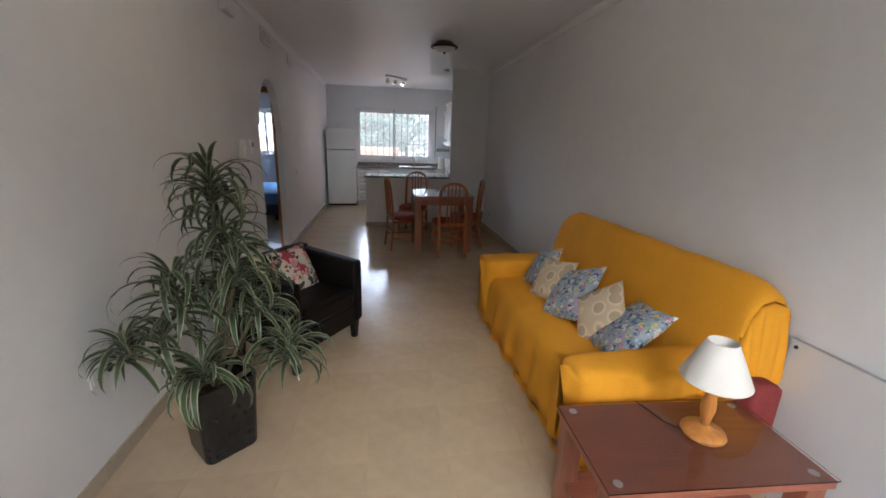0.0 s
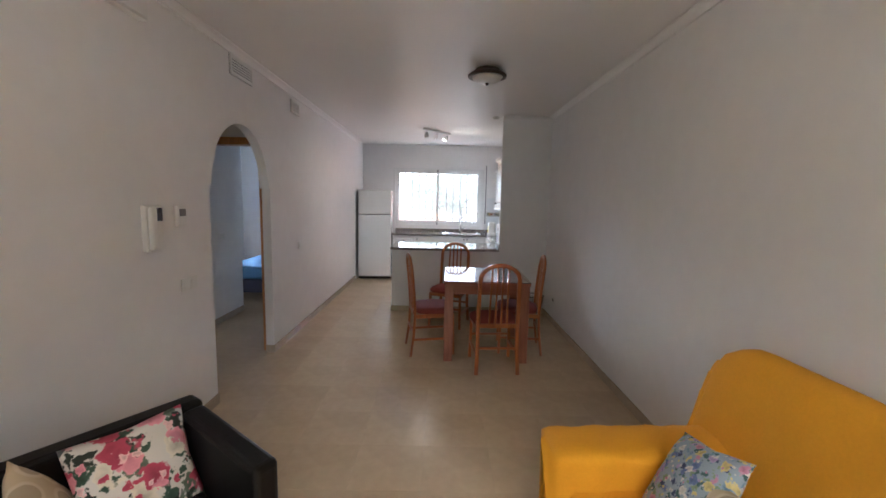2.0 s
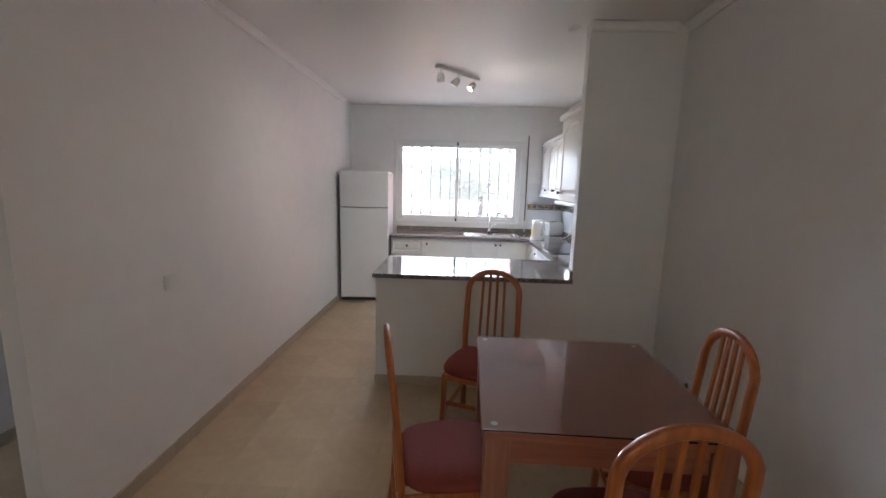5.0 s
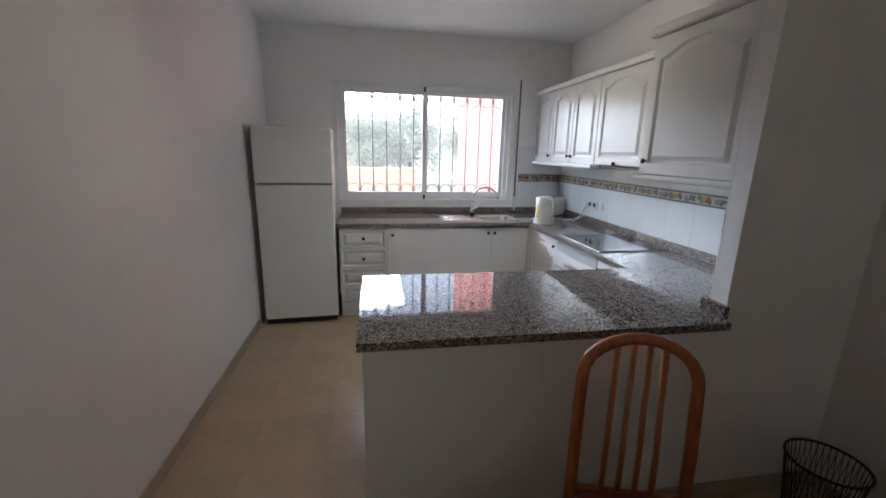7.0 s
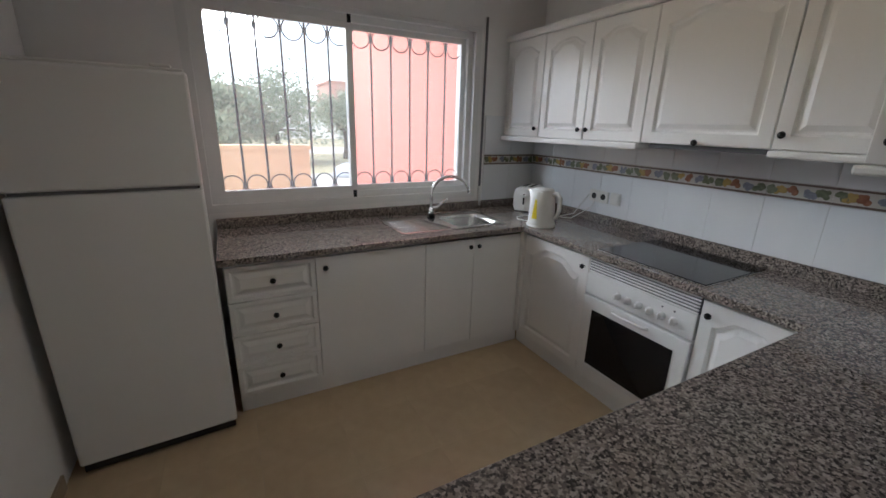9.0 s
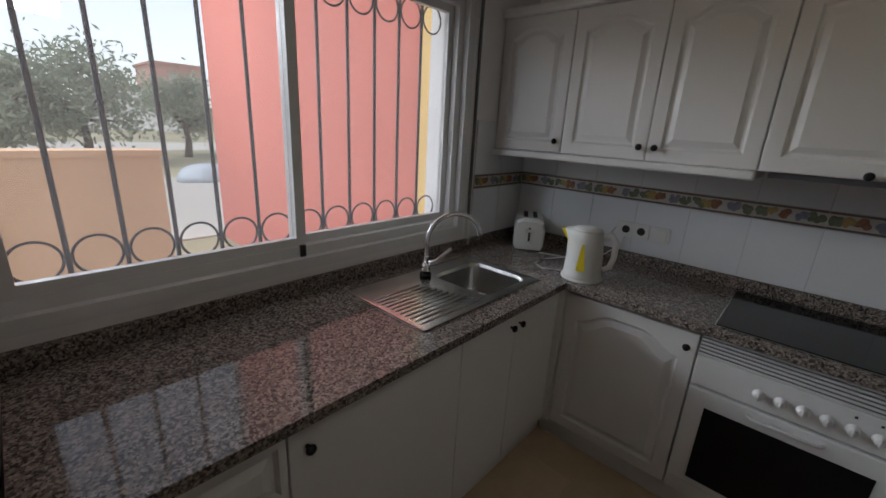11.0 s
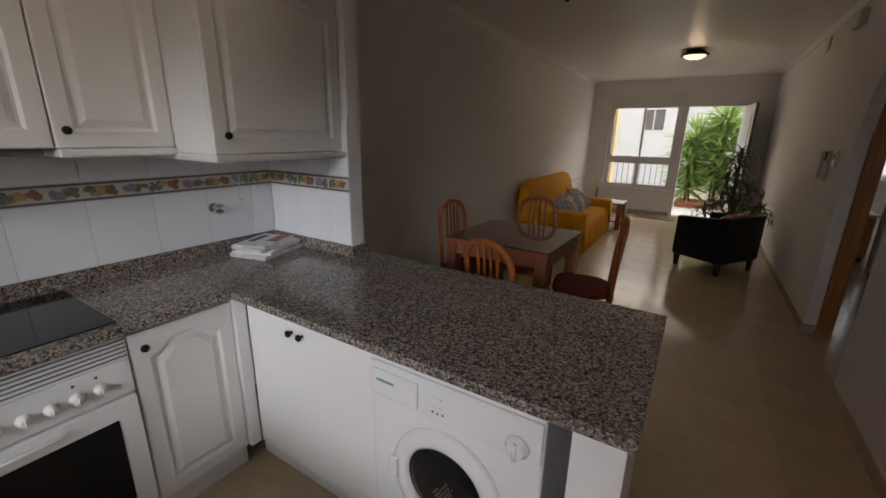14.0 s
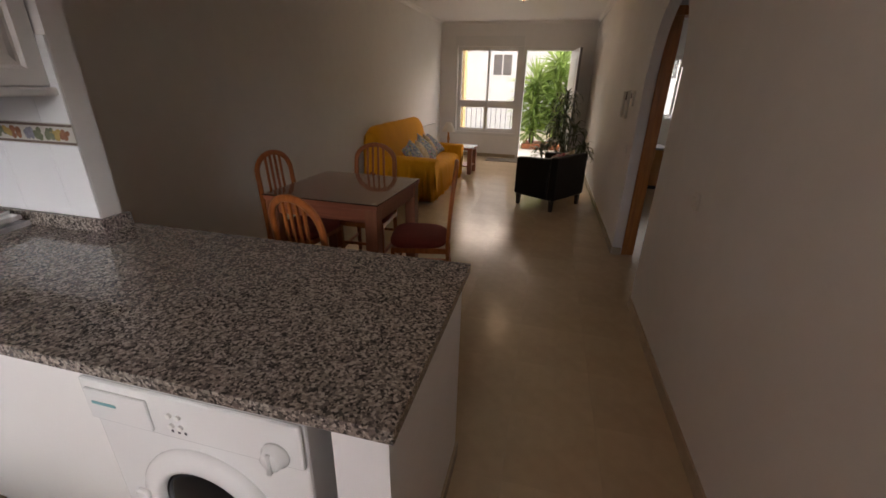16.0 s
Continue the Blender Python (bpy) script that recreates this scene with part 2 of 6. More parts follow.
def floral(name, ground, flowers, leaf, scale, leaf_scale, density):
    """Printed cloth: round ragged blooms and dark leaves on a plain ground."""
    m = mat(name, ground, 0.85)
    t = m.node_tree
    n, k = t.nodes, t.links
    co = n.new("ShaderNodeTexCoord")
    base = n.new("ShaderNodeRGB")
    base.outputs[0].default_value = (*ground, 1)
    colour = base.outputs[0]
    wash = n.new("ShaderNodeTexNoise")
    wash.inputs["Scale"].default_value = scale * 0.6
    k.new(co.outputs["Object"], wash.inputs["Vector"])
    for sc, ramp_cols, limit, wob, seed in ((leaf_scale, leaf, density * 0.42, 1.3, 3.1), (scale, flowers, density * 0.40, 0.9, 0.0), (scale * 1.9, flowers[::-1], density * 0.26, 0.9, 7.7)):
        mp = n.new("ShaderNodeMapping")
        mp.inputs["Location"].default_value = (seed, seed * 0.7, seed * 0.3)
        k.new(co.outputs["Object"], mp.inputs["Vector"])
        nz = n.new("ShaderNodeTexNoise")
        nz.inputs["Scale"].default_value, nz.inputs["Detail"].default_value = sc * 2.2, 3
        k.new(mp.outputs["Vector"], nz.inputs["Vector"])
        ad = n.new("ShaderNodeVectorMath")
        ad.operation = "MULTIPLY_ADD"
        ad.inputs[1].default_value = (wob / sc,) * 3
        k.new(nz.outputs["Color"], ad.inputs[0])
        k.new(mp.outputs["Vector"], ad.inputs[2])
        vor = n.new("ShaderNodeTexVoronoi")
        vor.inputs["Scale"].default_value = sc
        k.new(ad.outputs["Vector"], vor.inputs["Vector"])
        sep = n.new("ShaderNodeSeparateColor")
        k.new(vor.outputs["Color"], sep.inputs["Color"])
        pick = n.new("ShaderNodeValToRGB")
        pick.color_ramp.interpolation = "CONSTANT"
        els = pick.color_ramp.elements
        while len(els) < len(ramp_cols):
            els.new(0.5)
        for q, (e, c) in enumerate(zip(els, ramp_cols)):
            e.position, e.color = q / len(ramp_cols), (*c, 1)
        k.new(sep.outputs["Green"], pick.inputs["Fac"])
        shade = n.new("ShaderNodeMapRange")
        shade.inputs["From Min"].default_value, shade.inputs["From Max"].default_value = 0.0, limit
        shade.inputs["To Min"].default_value, shade.inputs["To Max"].default_value = 0.65, 1.25
        k.new(vor.outputs["Distance"], shade.inputs["Value"])
        petal = n.new("ShaderNodeVectorMath")
        petal.operation = "SCALE"
        k.new(pick.outputs["Color"], petal.inputs[0])
        k.new(shade.outputs["Result"], petal.inputs["Scale"])
        edge = n.new("ShaderNodeMapRange")
        edge.inputs["From Min"].default_value, edge.inputs["From Max"].default_value = limit, limit * 0.88
        k.new(vor.outputs["Distance"], edge.inputs["Value"])
        mx = n.new("ShaderNodeMix")
        mx.data_type = "RGBA"
        k.new(edge.outputs["Result"], mx.inputs["Factor"])
        k.new(colour, mx.inputs[6])
        k.new(petal.outputs["Vector"], mx.inputs[7])
        colour = mx.outputs[2]
    k.new(colour, n["Principled BSDF"].inputs["Base Color"])
    return m


BLUE_FLORAL = floral("blue_floral_cloth", (0.34, 0.41, 0.48), [(0.52, 0.24, 0.33), (0.62, 0.60, 0.54), (0.14, 0.19, 0.36), (0.60, 0.50, 0.20), (0.40, 0.30, 0.50), (0.66, 0.62, 0.58)], [(0.08, 0.15, 0.15), (0.20, 0.30, 0.38), (0.24, 0.32, 0.20), (0.06, 0.08, 0.16)], 24, 31, 1.05)
PINK_FLORAL = floral("pink_floral_cloth", (0.66, 0.62, 0.55), [(0.66, 0.26, 0.30), (0.44, 0.06, 0.10), (0.72, 0.46, 0.44), (0.62, 0.56, 0.44)], [(0.03, 0.04, 0.03), (0.05, 0.09, 0.06), (0.13, 0.16, 0.11)], 10, 15, 1.25)
PAPER = mat("paper", (0.58, 0.57, 0.57), 0.5, noise_scale=25, noise_amount=0.15, vary=0.12)
RED_PRINT = mat("red_print", (0.24, 0.05, 0.045), 0.5)
DARK_PRINT = mat("dark_print", (0.05, 0.05, 0.06), 0.5)
YELLOW_PRINT = mat("yellow_print", (0.78, 0.62, 0.02), 0.4)
RED_CLOTH = mat("dark_red_cloth", (0.22, 0.035, 0.03), 0.85, noise_scale=80, noise_amount=0.1)
MAT_CLOTH = mat("door_mat_fibre", (0.24, 0.20, 0.16), 0.95, noise_scale=120, noise_amount=0.3, bump=0.8, bump_scale=200)
BLUE_SPREAD = mat("blue_bedspread", (0.10, 0.23, 0.44), 0.9, noise_scale=8, noise_amount=0.15)
MATTRESS = mat("mattress_side", (0.06, 0.06, 0.10), 0.8)
WICKER = mat("black_wire", (0.02, 0.02, 0.02), 0.5)
BORDER_GROUND = mat("border_ground", (0.54, 0.51, 0.46), 0.2)
FRUIT_YELLOW = mat("fruit_yellow", (0.42, 0.30, 0.11), 0.25, noise_scale=60, noise_amount=0.2)
FRUIT_RED = mat("fruit_red", (0.29, 0.14, 0.085), 0.25, noise_scale=60, noise_amount=0.2)
FRUIT_BLUE = mat("fruit_blue", (0.25, 0.255, 0.30), 0.25, noise_scale=60, noise_amount=0.2)
FRUIT_GREEN = mat("fruit_green", (0.18, 0.195, 0.13), 0.25, noise_scale=60, noise_amount=0.2)
BORDER_LINE = mat("border_line", (0.16, 0.12, 0.10), 0.25)
# outdoors


def see_through(m, colour, share):
    """Lets part of the light that falls on the far side come through, as a leaf or a dusty, hazy pane does."""
    t = m.node_tree
    n, k = t.nodes, t.links
    tr = n.new("ShaderNodeBsdfTranslucent")
    tr.inputs["Color"].default_value = (*colour, 1)
    mx = n.new("ShaderNodeMixShader")
    mx.inputs["Fac"].default_value = share
    k.new(n["Principled BSDF"].outputs["BSDF"], mx.inputs[1])
    k.new(tr.outputs["BSDF"], mx.inputs[2])
    k.new(mx.outputs["Shader"], n["Material Output"].inputs["Surface"])


PINK_RENDER = mat("salmon_render", (0.46, 0.145, 0.11), 0.9, noise_scale=25, noise_amount=0.05, big=0.06, big_scale=0.6, bump=0.3, bump_scale=60)
TAN_RENDER = mat("tan_render", (0.52, 0.36, 0.22), 0.9, noise_scale=20, noise_amount=0.06, big=0.06, bump=0.3, bump_scale=50)
YELLOW_RENDER = mat("ochre_render", (0.60, 0.42, 0.16), 0.9, noise_scale=20, noise_amount=0.05, bump=0.3, bump_scale=50)
WHITE_RENDER = mat("white_render", (0.74, 0.73, 0.70), 0.9, noise_scale=15, noise_amount=0.03, big=0.04, bump=0.25, bump_scale=50)
GROUND = mat("dry_ground", (0.33, 0.30, 0.19), 0.95, noise_scale=3, noise_amount=0.15, big=0.25, big_scale=0.25, bump=0.6, bump_scale=12)
PAVING = mat("pale_paving", (0.50, 0.47, 0.42), 0.8, noise_scale=10, noise_amount=0.06, big=0.05, vary=0.05, bump=0.2)
# leaf colour and translucency lightened, which puts distance haze into the crowns
HAZED_LEAF = mat("hazed_tree_leaf", (0.20, 0.23, 0.165), 0.7, noise_scale=4, noise_amount=0.2)
see_through(HAZED_LEAF, (0.46, 0.50, 0.37), 0.6)
# faint veil in the panes: dust, and outdoor haze put into the glass
see_through(CLEAR, (0.9, 0.9, 0.9), 0.055)
BARK = mat("bark", (0.10, 0.075, 0.05), 0.9, noise_scale=20, noise_amount=0.3, bump=0.6)
YUCCA = mat("yucca_leaf", (0.20, 0.30, 0.07), 0.4, noise_scale=6, noise_amount=0.3)
see_through(YUCCA, (0.42, 0.55, 0.20), 0.4)
SALMON_PALE = mat("pale_salmon_render", (0.50, 0.30, 0.24), 0.9, noise_scale=15, noise_amount=0.05, big=0.05, bump=0.2)
TERRACOTTA = mat("terracotta", (0.36, 0.13, 0.06), 0.85, noise_scale=20, noise_amount=0.12, bump=0.3)
ROOF = mat("roof_tile", (0.36, 0.15, 0.09), 0.85, noise_scale=6, noise_amount=0.15)
CAR_BLUE = mat("pale_car_blue", (0.45, 0.50, 0.55), 0.6, noise_scale=8, noise_amount=0.08)


def leaf_material():
    """Dark green strap leaf with pale margins."""
    m = mat("striped_leaf", (0.05, 0.09, 0.03), 0.4)
    t = m.node_tree
    n, k = t.nodes, t.links
    uv = n.new("ShaderNodeUVMap")
    sep = n.new("ShaderNodeSeparateXYZ")
    k.new(uv.outputs["UV"], sep.inputs["Vector"])
    ramp = n.new("ShaderNodeValToRGB")
    ramp.color_ramp.interpolation = "CONSTANT"
    els = ramp.color_ramp.elements
    for p in (0.22, 0.78):
        els.new(p)
    for e, (p, c) in zip(els, [(0.0, (0.29, 0.30, 0.185)), (0.17, (0.04, 0.065, 0.026)), (0.83, (0.29, 0.30, 0.185)), (1.0, (0.29, 0.30, 0.185))]):
        e.position, e.color = p, (*c, 1)
    k.new(sep.outputs["X"], ramp.inputs["Fac"])
    k.new(ramp.outputs["Color"], n["Principled BSDF"].inputs["Base Color"])
    return m


LEAF = leaf_material()


# ---- building blocks ----
def part(name, bm, material, parent=None, label="", smooth=False):
    me = bpy.data.meshes.new(name)
    bmesh.ops.recalc_face_normals(bm, faces=bm.faces)
    for f in bm.faces:
        f.smooth = smooth
    bm.to_mesh(me)
    bm.free()
    me.materials.append(material)
    ob = new(name, me)
    if parent:
        ob.parent = parent
    if label:
        tagged(ob, label)
    return ob


def shared(name, me, parent, x, y, z, rz=0.0):
    """One more piece on a mesh that exists already."""
    ob = new(name, me)
    ob.parent = parent
    ob.matrix_basis = pose(x, y, z, 0, 0, rz)
    return ob


def thing(name, m, label, category, group=""):
    ob = new(name)
    ob.matrix_basis = m
    ob.empty_display_size = 0.1
    return tagged(ob, label, category, group)


def box(bm, x0, x1, y0, y1, z0, z1, bevel=0.0, seg=2):
    verts = [bm.verts.new((x, y, z)) for x in (x0, x1) for y in (y0, y1) for z in (z0, z1)]
    faces = [bm.faces.new([verts[i] for i in f]) for f in ((0, 1, 3, 2), (4, 6, 7, 5), (0, 4, 5, 1), (2, 3, 7, 6), (0, 2, 6, 4), (1, 5, 7, 3))]
    if bevel > 0:
        edges = list({e for f in faces for e in f.edges})
        bmesh.ops.bevel(bm, geom=edges, offset=bevel, segments=seg, profile=0.5, affect="EDGES")
    return bm


def boxes(*specs, bevel=0.0):
    bm = bmesh.new()
    for s in specs:
        box(bm, *s, bevel=bevel)
    return bm


def loft(bm, rings, caps=True, closed=True):
    """Joins rings of equally many points."""
    made = [[bm.verts.new(p) for p in r] for r in rings]
    n = len(made[0])
    for a, b in zip(made, made[1:]):
        for i in range(n if closed else n - 1):
            j = (i + 1) % n
            bm.faces.new((a[i], a[j], b[j], b[i]))
    if caps and closed:
        bm.faces.new(made[0][::-1])
        bm.faces.new(made[-1])
    return made


def lathe(bm, profile, at=(0, 0, 0), n=24, caps=True):
    """Turned shape: profile of (radius, height)."""
    loft(bm, [[(at[0] + r * math.cos(2 * math.pi * i / n), at[1] + r * math.sin(2 * math.pi * i / n), at[2] + z) for i in range(n)] for r, z in profile], caps)
    return bm


def tube(bm, points, radius, n=8, caps=True):
    """A round bar along points; radius is a number or one per point."""
    pts = [Vector(p) for p in points]
    rings = []
    side = None
    for i, p in enumerate(pts):
        d = (pts[min(i + 1, len(pts) - 1)] - pts[max(i - 1, 0)]).normalized()
        if side is None:
            side = d.orthogonal().normalized()
        side = (side - d * side.dot(d)).normalized()
        up = d.cross(side)
        r = radius[i] if isinstance(radius, (list, tuple)) else radius
        rings.append([p + r * (math.cos(2 * math.pi * j / n) * side + math.sin(2 * math.pi * j / n) * up) for j in range(n)])
    loft(bm, rings, caps)
    return bm


def bar(bm, points, w, h, up=(0, 0, 1)):
    """A rectangular bar along points: w across, h along up."""
    pts = [Vector(p) for p in points]
    rings = []
    for i, p in enumerate(pts):
        d = (pts[min(i + 1, len(pts) - 1)] - pts[max(i - 1, 0)]).normalized()
        u = Vector(up)
        s = d.cross(u).normalized()
        u = s.cross(d).normalized()
        rings.append([p + s * a * w / 2 + u * b * h / 2 for a, b in ((-1, -1), (1, -1), (1, 1), (-1, 1))])
    loft(bm, rings)
    return bm


def structure(ob, label, category=""):
    return tagged(ob, label, category, kind="structure")


# ---- the shell of the flat ----
XL, XR, YF, YB, H = -1.30, 1.80, -0.33, 10.56, 2.68
T = 0.08          # thickness of inner walls
TO = 0.26         # thickness of outer walls
AY0, AY1 = 4.94, 5.96            # arch: edges of its lower part
DX0, DX1, DH = -0.93, 0.06, 2.21  # front door opening
FX0, FX1, FZ0, FZ1 = 0.12, 1.43, 0.525, 2.23   # front window
KX0, KX1, KZ0, KZ1 = -0.63, 1.17, 1.04, 2.185  # kitchen window


def wall_with_hole(name, axis, a0, a1, depth0, depth1, holes, label, z1=H, material=WALL):
    """A wall slab along x or y with rectangular holes (a0, a1, z0, z1)."""
    bm = bmesh.new()
    cuts = sorted({a0, a1, *(h[0] for h in holes), *(h[1] for h in holes)})
    for lo, hi in zip(cuts, cuts[1:]):
        spans = sorted((h[2], h[3]) for h in holes if h[0] <= lo and h[1] >= hi)
        z = 0.0
        for s0, s1 in spans + [(z1, z1)]:
            if s0 > z:
                if axis == "x":
                    box(bm, lo, hi, depth0, depth1, z, s0)
                else:
                    box(bm, depth0, depth1, lo, hi, z, s0)
            z = s1
    bmesh.ops.remove_doubles(bm, verts=bm.verts, dist=1e-5)
    return structure(part(name, bm, material), label, "wall")


wall_with_hole("wall_east", "y", YF - TO, YB + TO, XR, XR + TO, [], "plain off-white painted long wall beside sofa and kitchen")
wall_with_hole("wall_south", "x", -3.9, XR, YF - TO, YF, [(DX0, DX1, 0, DH), (FX0, FX1, FZ0, FZ1), (-3.3, -2.5, 0.95, 2.1)], "off-white front wall with open doorway and window")
wall_with_hole("wall_north", "x", -3.9, XR, YB, YB + TO, [(KX0, KX1, KZ0, KZ1), (-3.2, -2.2, 1.08, 2.1)], "off-white kitchen end wall with barred window")


def arch_wall():
    """Long wall with an arched opening whose upper part is a little narrower than the lower."""
    bm = bmesh.new()
    x0, x1 = XL - T, XL
    box(bm, x0, x1, YF, AY0, 0, H)
    box(bm, x0, x1, AY1, YB, 0, H)
    spring, n = 1.62, 24
    ya, yb = AY0 + 0.04, AY1 - 0.04
    cy, r = (ya + yb) / 2, (yb - ya) / 2
    rise = 0.50
    curve = [(cy - r * math.cos(math.pi * i / n), spring + rise * math.sin(math.pi * i / n)) for i in range(n + 1)]
    outline = [(AY0, spring)] + curve + [(AY1, spring)]
    upper = [(y, H) for y, z in outline]
    loft(bm, [[(x0, y, z) for y, z in outline], [(x1, y, z) for y, z in outline], [(x1, y, z) for y, z in upper], [(x0, y, z) for y, z in upper], [(x0, y, z) for y, z in outline]], caps=False, closed=False)
    bmesh.ops.remove_doubles(bm, verts=bm.verts, dist=1e-5)
    return structure(part("wall_west", bm, WALL), "off-white long wall with an arched opening", "wall")


arch_wall()
SX, SY0, SY1 = 1.145, 7.585, 7.668   # end and faces of the stub wall
# stub wall between dining place and kitchen
structure(part("wall_stub", boxes((SX, XR, SY0, SY1, 0, H)), WALL), "off-white stub wall closing the kitchen", "wall")
structure(part("peninsula_wall", boxes((-0.33, SX, SY0, 7.69, 0, 0.864)), WALL), "low off-white wall under the granite bar", "wall")
structure(part("peninsula_end_wall", boxes((-0.33, -0.205, 7.69, 8.30, 0, 0.864)), WALL), "white end panel of the peninsula beside the washing machine", "wall")
# rooms behind the arch
wall_with_hole("wall_hall", "y", 2.2, 7.45, -2.33 - T, -2.33, [], "white hallway wall seen through the arch")
wall_with_hole("wall_outer_west", "y", YF, YB, -3.9, -3.9 + T, [], "white bedroom wall")
wall_with_hole("wall_hall_north", "x", -2.33, XL - T, 6.02, 6.12, [(-2.17, XL - T, 0, 2.10)], "white hallway wall with wooden door frame")
wall_with_hole("wall_hall_south", "x", -2.33, XL - T, 4.80, 4.90, [(-2.25, -1.45, 0, 2.10)], "white hallway wall with wooden door frame")


def door_frame(name, x0, x1, y0, y1, z1, label, both=True):
    f = structure(new(name), label, "door frame")
    part("jamb", boxes((x0 - 0.012, x0 + 0.05, y0 - 0.015, y1 + 0.015, 0, z1), bevel=0.004), DOOR_WOOD, f)
    if both:
        part("jamb", boxes((x1 - 0.05, x1 + 0.012, y0 - 0.015, y1 + 0.015, 0, z1), bevel=0.004), DOOR_WOOD, f)
    part("lintel", boxes((x0 - 0.012, x1 + 0.012, y0 - 0.016, y1 + 0.016, z1 + 0.001, z1 + 0.07), bevel=0.004), DOOR_WOOD, f)
    for y in (y0 - 0.03, y1 + 0.015):
        part("architrave", boxes((x0 - 0.075, x0 - 0.013, y, y + 0.015, 0, z1 + 0.07), bevel=0.003), DOOR_WOOD, f)
        if both:
            part("architrave", boxes((x1 + 0.013, x1 + 0.06, y, y + 0.015, 0, z1 + 0.07), bevel=0.003), DOOR_WOOD, f)
    return f


door_frame("door_frame_1", -2.17, -1.375, 6.02, 6.12, 2.03, "orange-brown wooden door frame in the hallway")
door_frame("door_frame_2", -2.25, -1.45, 4.80, 4.90, 2.03, "orange-brown wooden door frame in the hallway")

structure(part("ceiling", boxes((-3.9, XR + TO, YF - TO, YB + TO, H, H + 0.2)), CEIL), "smooth off-white painted ceiling", "ceiling")
structure(part("subfloor", boxes((-3.9, XR + TO, YF - TO, YB + TO, -0.2, -0.0018)), GROUT), "floor bed and joints under the tiles", "floor")


COVE = [(0.0, 0.0), (0.050, 0.0), (0.050, -0.009), (0.040, -0.013), (0.026, -0.024), (0.016, -0.038), (0.013, -0.046), (0.013, -0.056), (0.0, -0.056)]


def coving(y0, y1, x, side):
    """Concave plaster moulding where wall meets ceiling."""
    bm = bmesh.new()
    loft(bm, [[(x + side * u, y, H - 0.001 + w) for u, w in COVE] for y in (y0, y1)])
    return structure(part("coving", bm, COVING), "white plaster coving along the ceiling", "coving")


coving(YF, 10.22, XL, 1)
coving(YF, SY0, XR, -1)
bmc = bmesh.new()
loft(bmc, [[(x, YF + u, H - 0.001 + w) for u, w in COVE] for x in (XL + 0.08, XR - 0.08)])
structure(part("coving", bmc, COVING), "white plaster coving along the ceiling", "coving")
bmc = bmesh.new()
loft(bmc, [[(x, SY0 - u, H - 0.001 + w) for u, w in COVE] for x in (SX, XR - 0.08)])
structure(part("coving", bmc, COVING), "white plaster coving along the ceiling", "coving")


def skirting(name, x0, x1, y0, y1):
    """Tile skirting, cut into lengths with fine joints."""
    s = structure(new(name), "beige tile skirting along the wall foot", "skirting")
    along_x = abs(x1 - x0) > abs(y1 - y0)
    a0, a1 = (x0, x1) if along_x else (y0, y1)
    a = a0
    while a < a1 - 0.01:
        b = min(a + 0.40, a1)
        if along_x:
            part("skirting_tile", boxes((a + 0.001, b - 0.001, y0, y1, 0.0005, 0.075)), SKIRT, s)
        else:
            part("skirting_tile", boxes((x0, x1, a + 0.001, b - 0.001, 0.0005, 0.075)), SKIRT, s)
        a = b
    return s


skirting("baseboard_west", XL, XL + 0.011, YF, AY0)
skirting("baseboard_west", XL, XL + 0.011, AY1, 9.75)
skirting("baseboard_east", XR - 0.011, XR, YF, SY0)
skirting("baseboard_stub", -0.33, XR - 0.011, SY0 - 0.011, SY0)
skirting("baseboard_peninsula", -0.341, -0.33, SY0 - 0.011, 8.30)
skirting("baseboard_arch", XL - T, XL + 0.011, AY1 - 0.012, AY1 - 0.001)
skirting("baseboard_arch", XL - T, XL, AY0 + 0.001, AY0 + 0.012)
skirting("baseboard_hall", -2.33, -2.319, 6.15, 7.45)
skirting("baseboard_hall", -2.33, -2.319, 4.93, 6.0)
skirting("baseboard_south", DX1 + 0.01, XR, YF, YF + 0.011)
skirting("baseboard_south", XL, DX0 - 0.02, YF, YF + 0.011)


# ---- windows and front door ----
def window(name, x0, x1, z0, z1, y, sashes, label, out):
    """Sliding aluminium window: outer frame, sashes with panes. out: which way is outside (+1 or -1 in y)."""
    w = structure(new(name), label, "window")
    f = 0.045
    part("window_frame", boxes((x0, x0 + f, y - 0.035, y + 0.035, z0, z1), (x1 - f, x1, y - 0.035, y + 0.035, z0, z1), (x0 + f, x1 - f, y - 0.035, y + 0.035, z1 - f, z1), (x0 + f, x1 - f, y - 0.035, y + 0.035, z0, z0 + f)), ALU, w)
    for a0, a1, b0, b1, off in sashes:
        s = 0.04
        fr = part("sash", boxes((a0, a0 + s, y + off - 0.014, y + off + 0.014, b0, b1), (a1 - s, a1, y + off - 0.014, y + off + 0.014, b0, b1), (a0 + s, a1 - s, y + off - 0.014, y + off + 0.014, b1 - s, b1), (a0 + s, a1 - s, y + off - 0.014, y + off + 0.014, b0, b0 + s)), ALU, w)
        p = part("pane", boxes((a0 + s, a1 - s, y + off - 0.002, y + off + 0.002, b0 + s, b1 - s)), CLEAR, w)
        p.visible_shadow = False
    return w


km = 0.25
win = window("window_1", KX0, KX1, KZ0, KZ1, 10.62, [(KX0 + 0.04, km + 0.02, KZ0 + 0.04, KZ1 - 0.04, -0.016), (km - 0.02, KX1 - 0.04, KZ0 + 0.04, KZ1 - 0.04, 0.016)], "white aluminium sliding kitchen window with iron bars outside", 1)
part("sash_handle", boxes((km - 0.012, km + 0.012, 10.575, 10.592, KZ0 + 0.0, KZ0 + 0.05), (km - 0.012, km + 0.012, 10.575, 10.592, KZ1 - 0.05, KZ1), bevel=0.003), BLACK_KNOB, win, "small black stop")
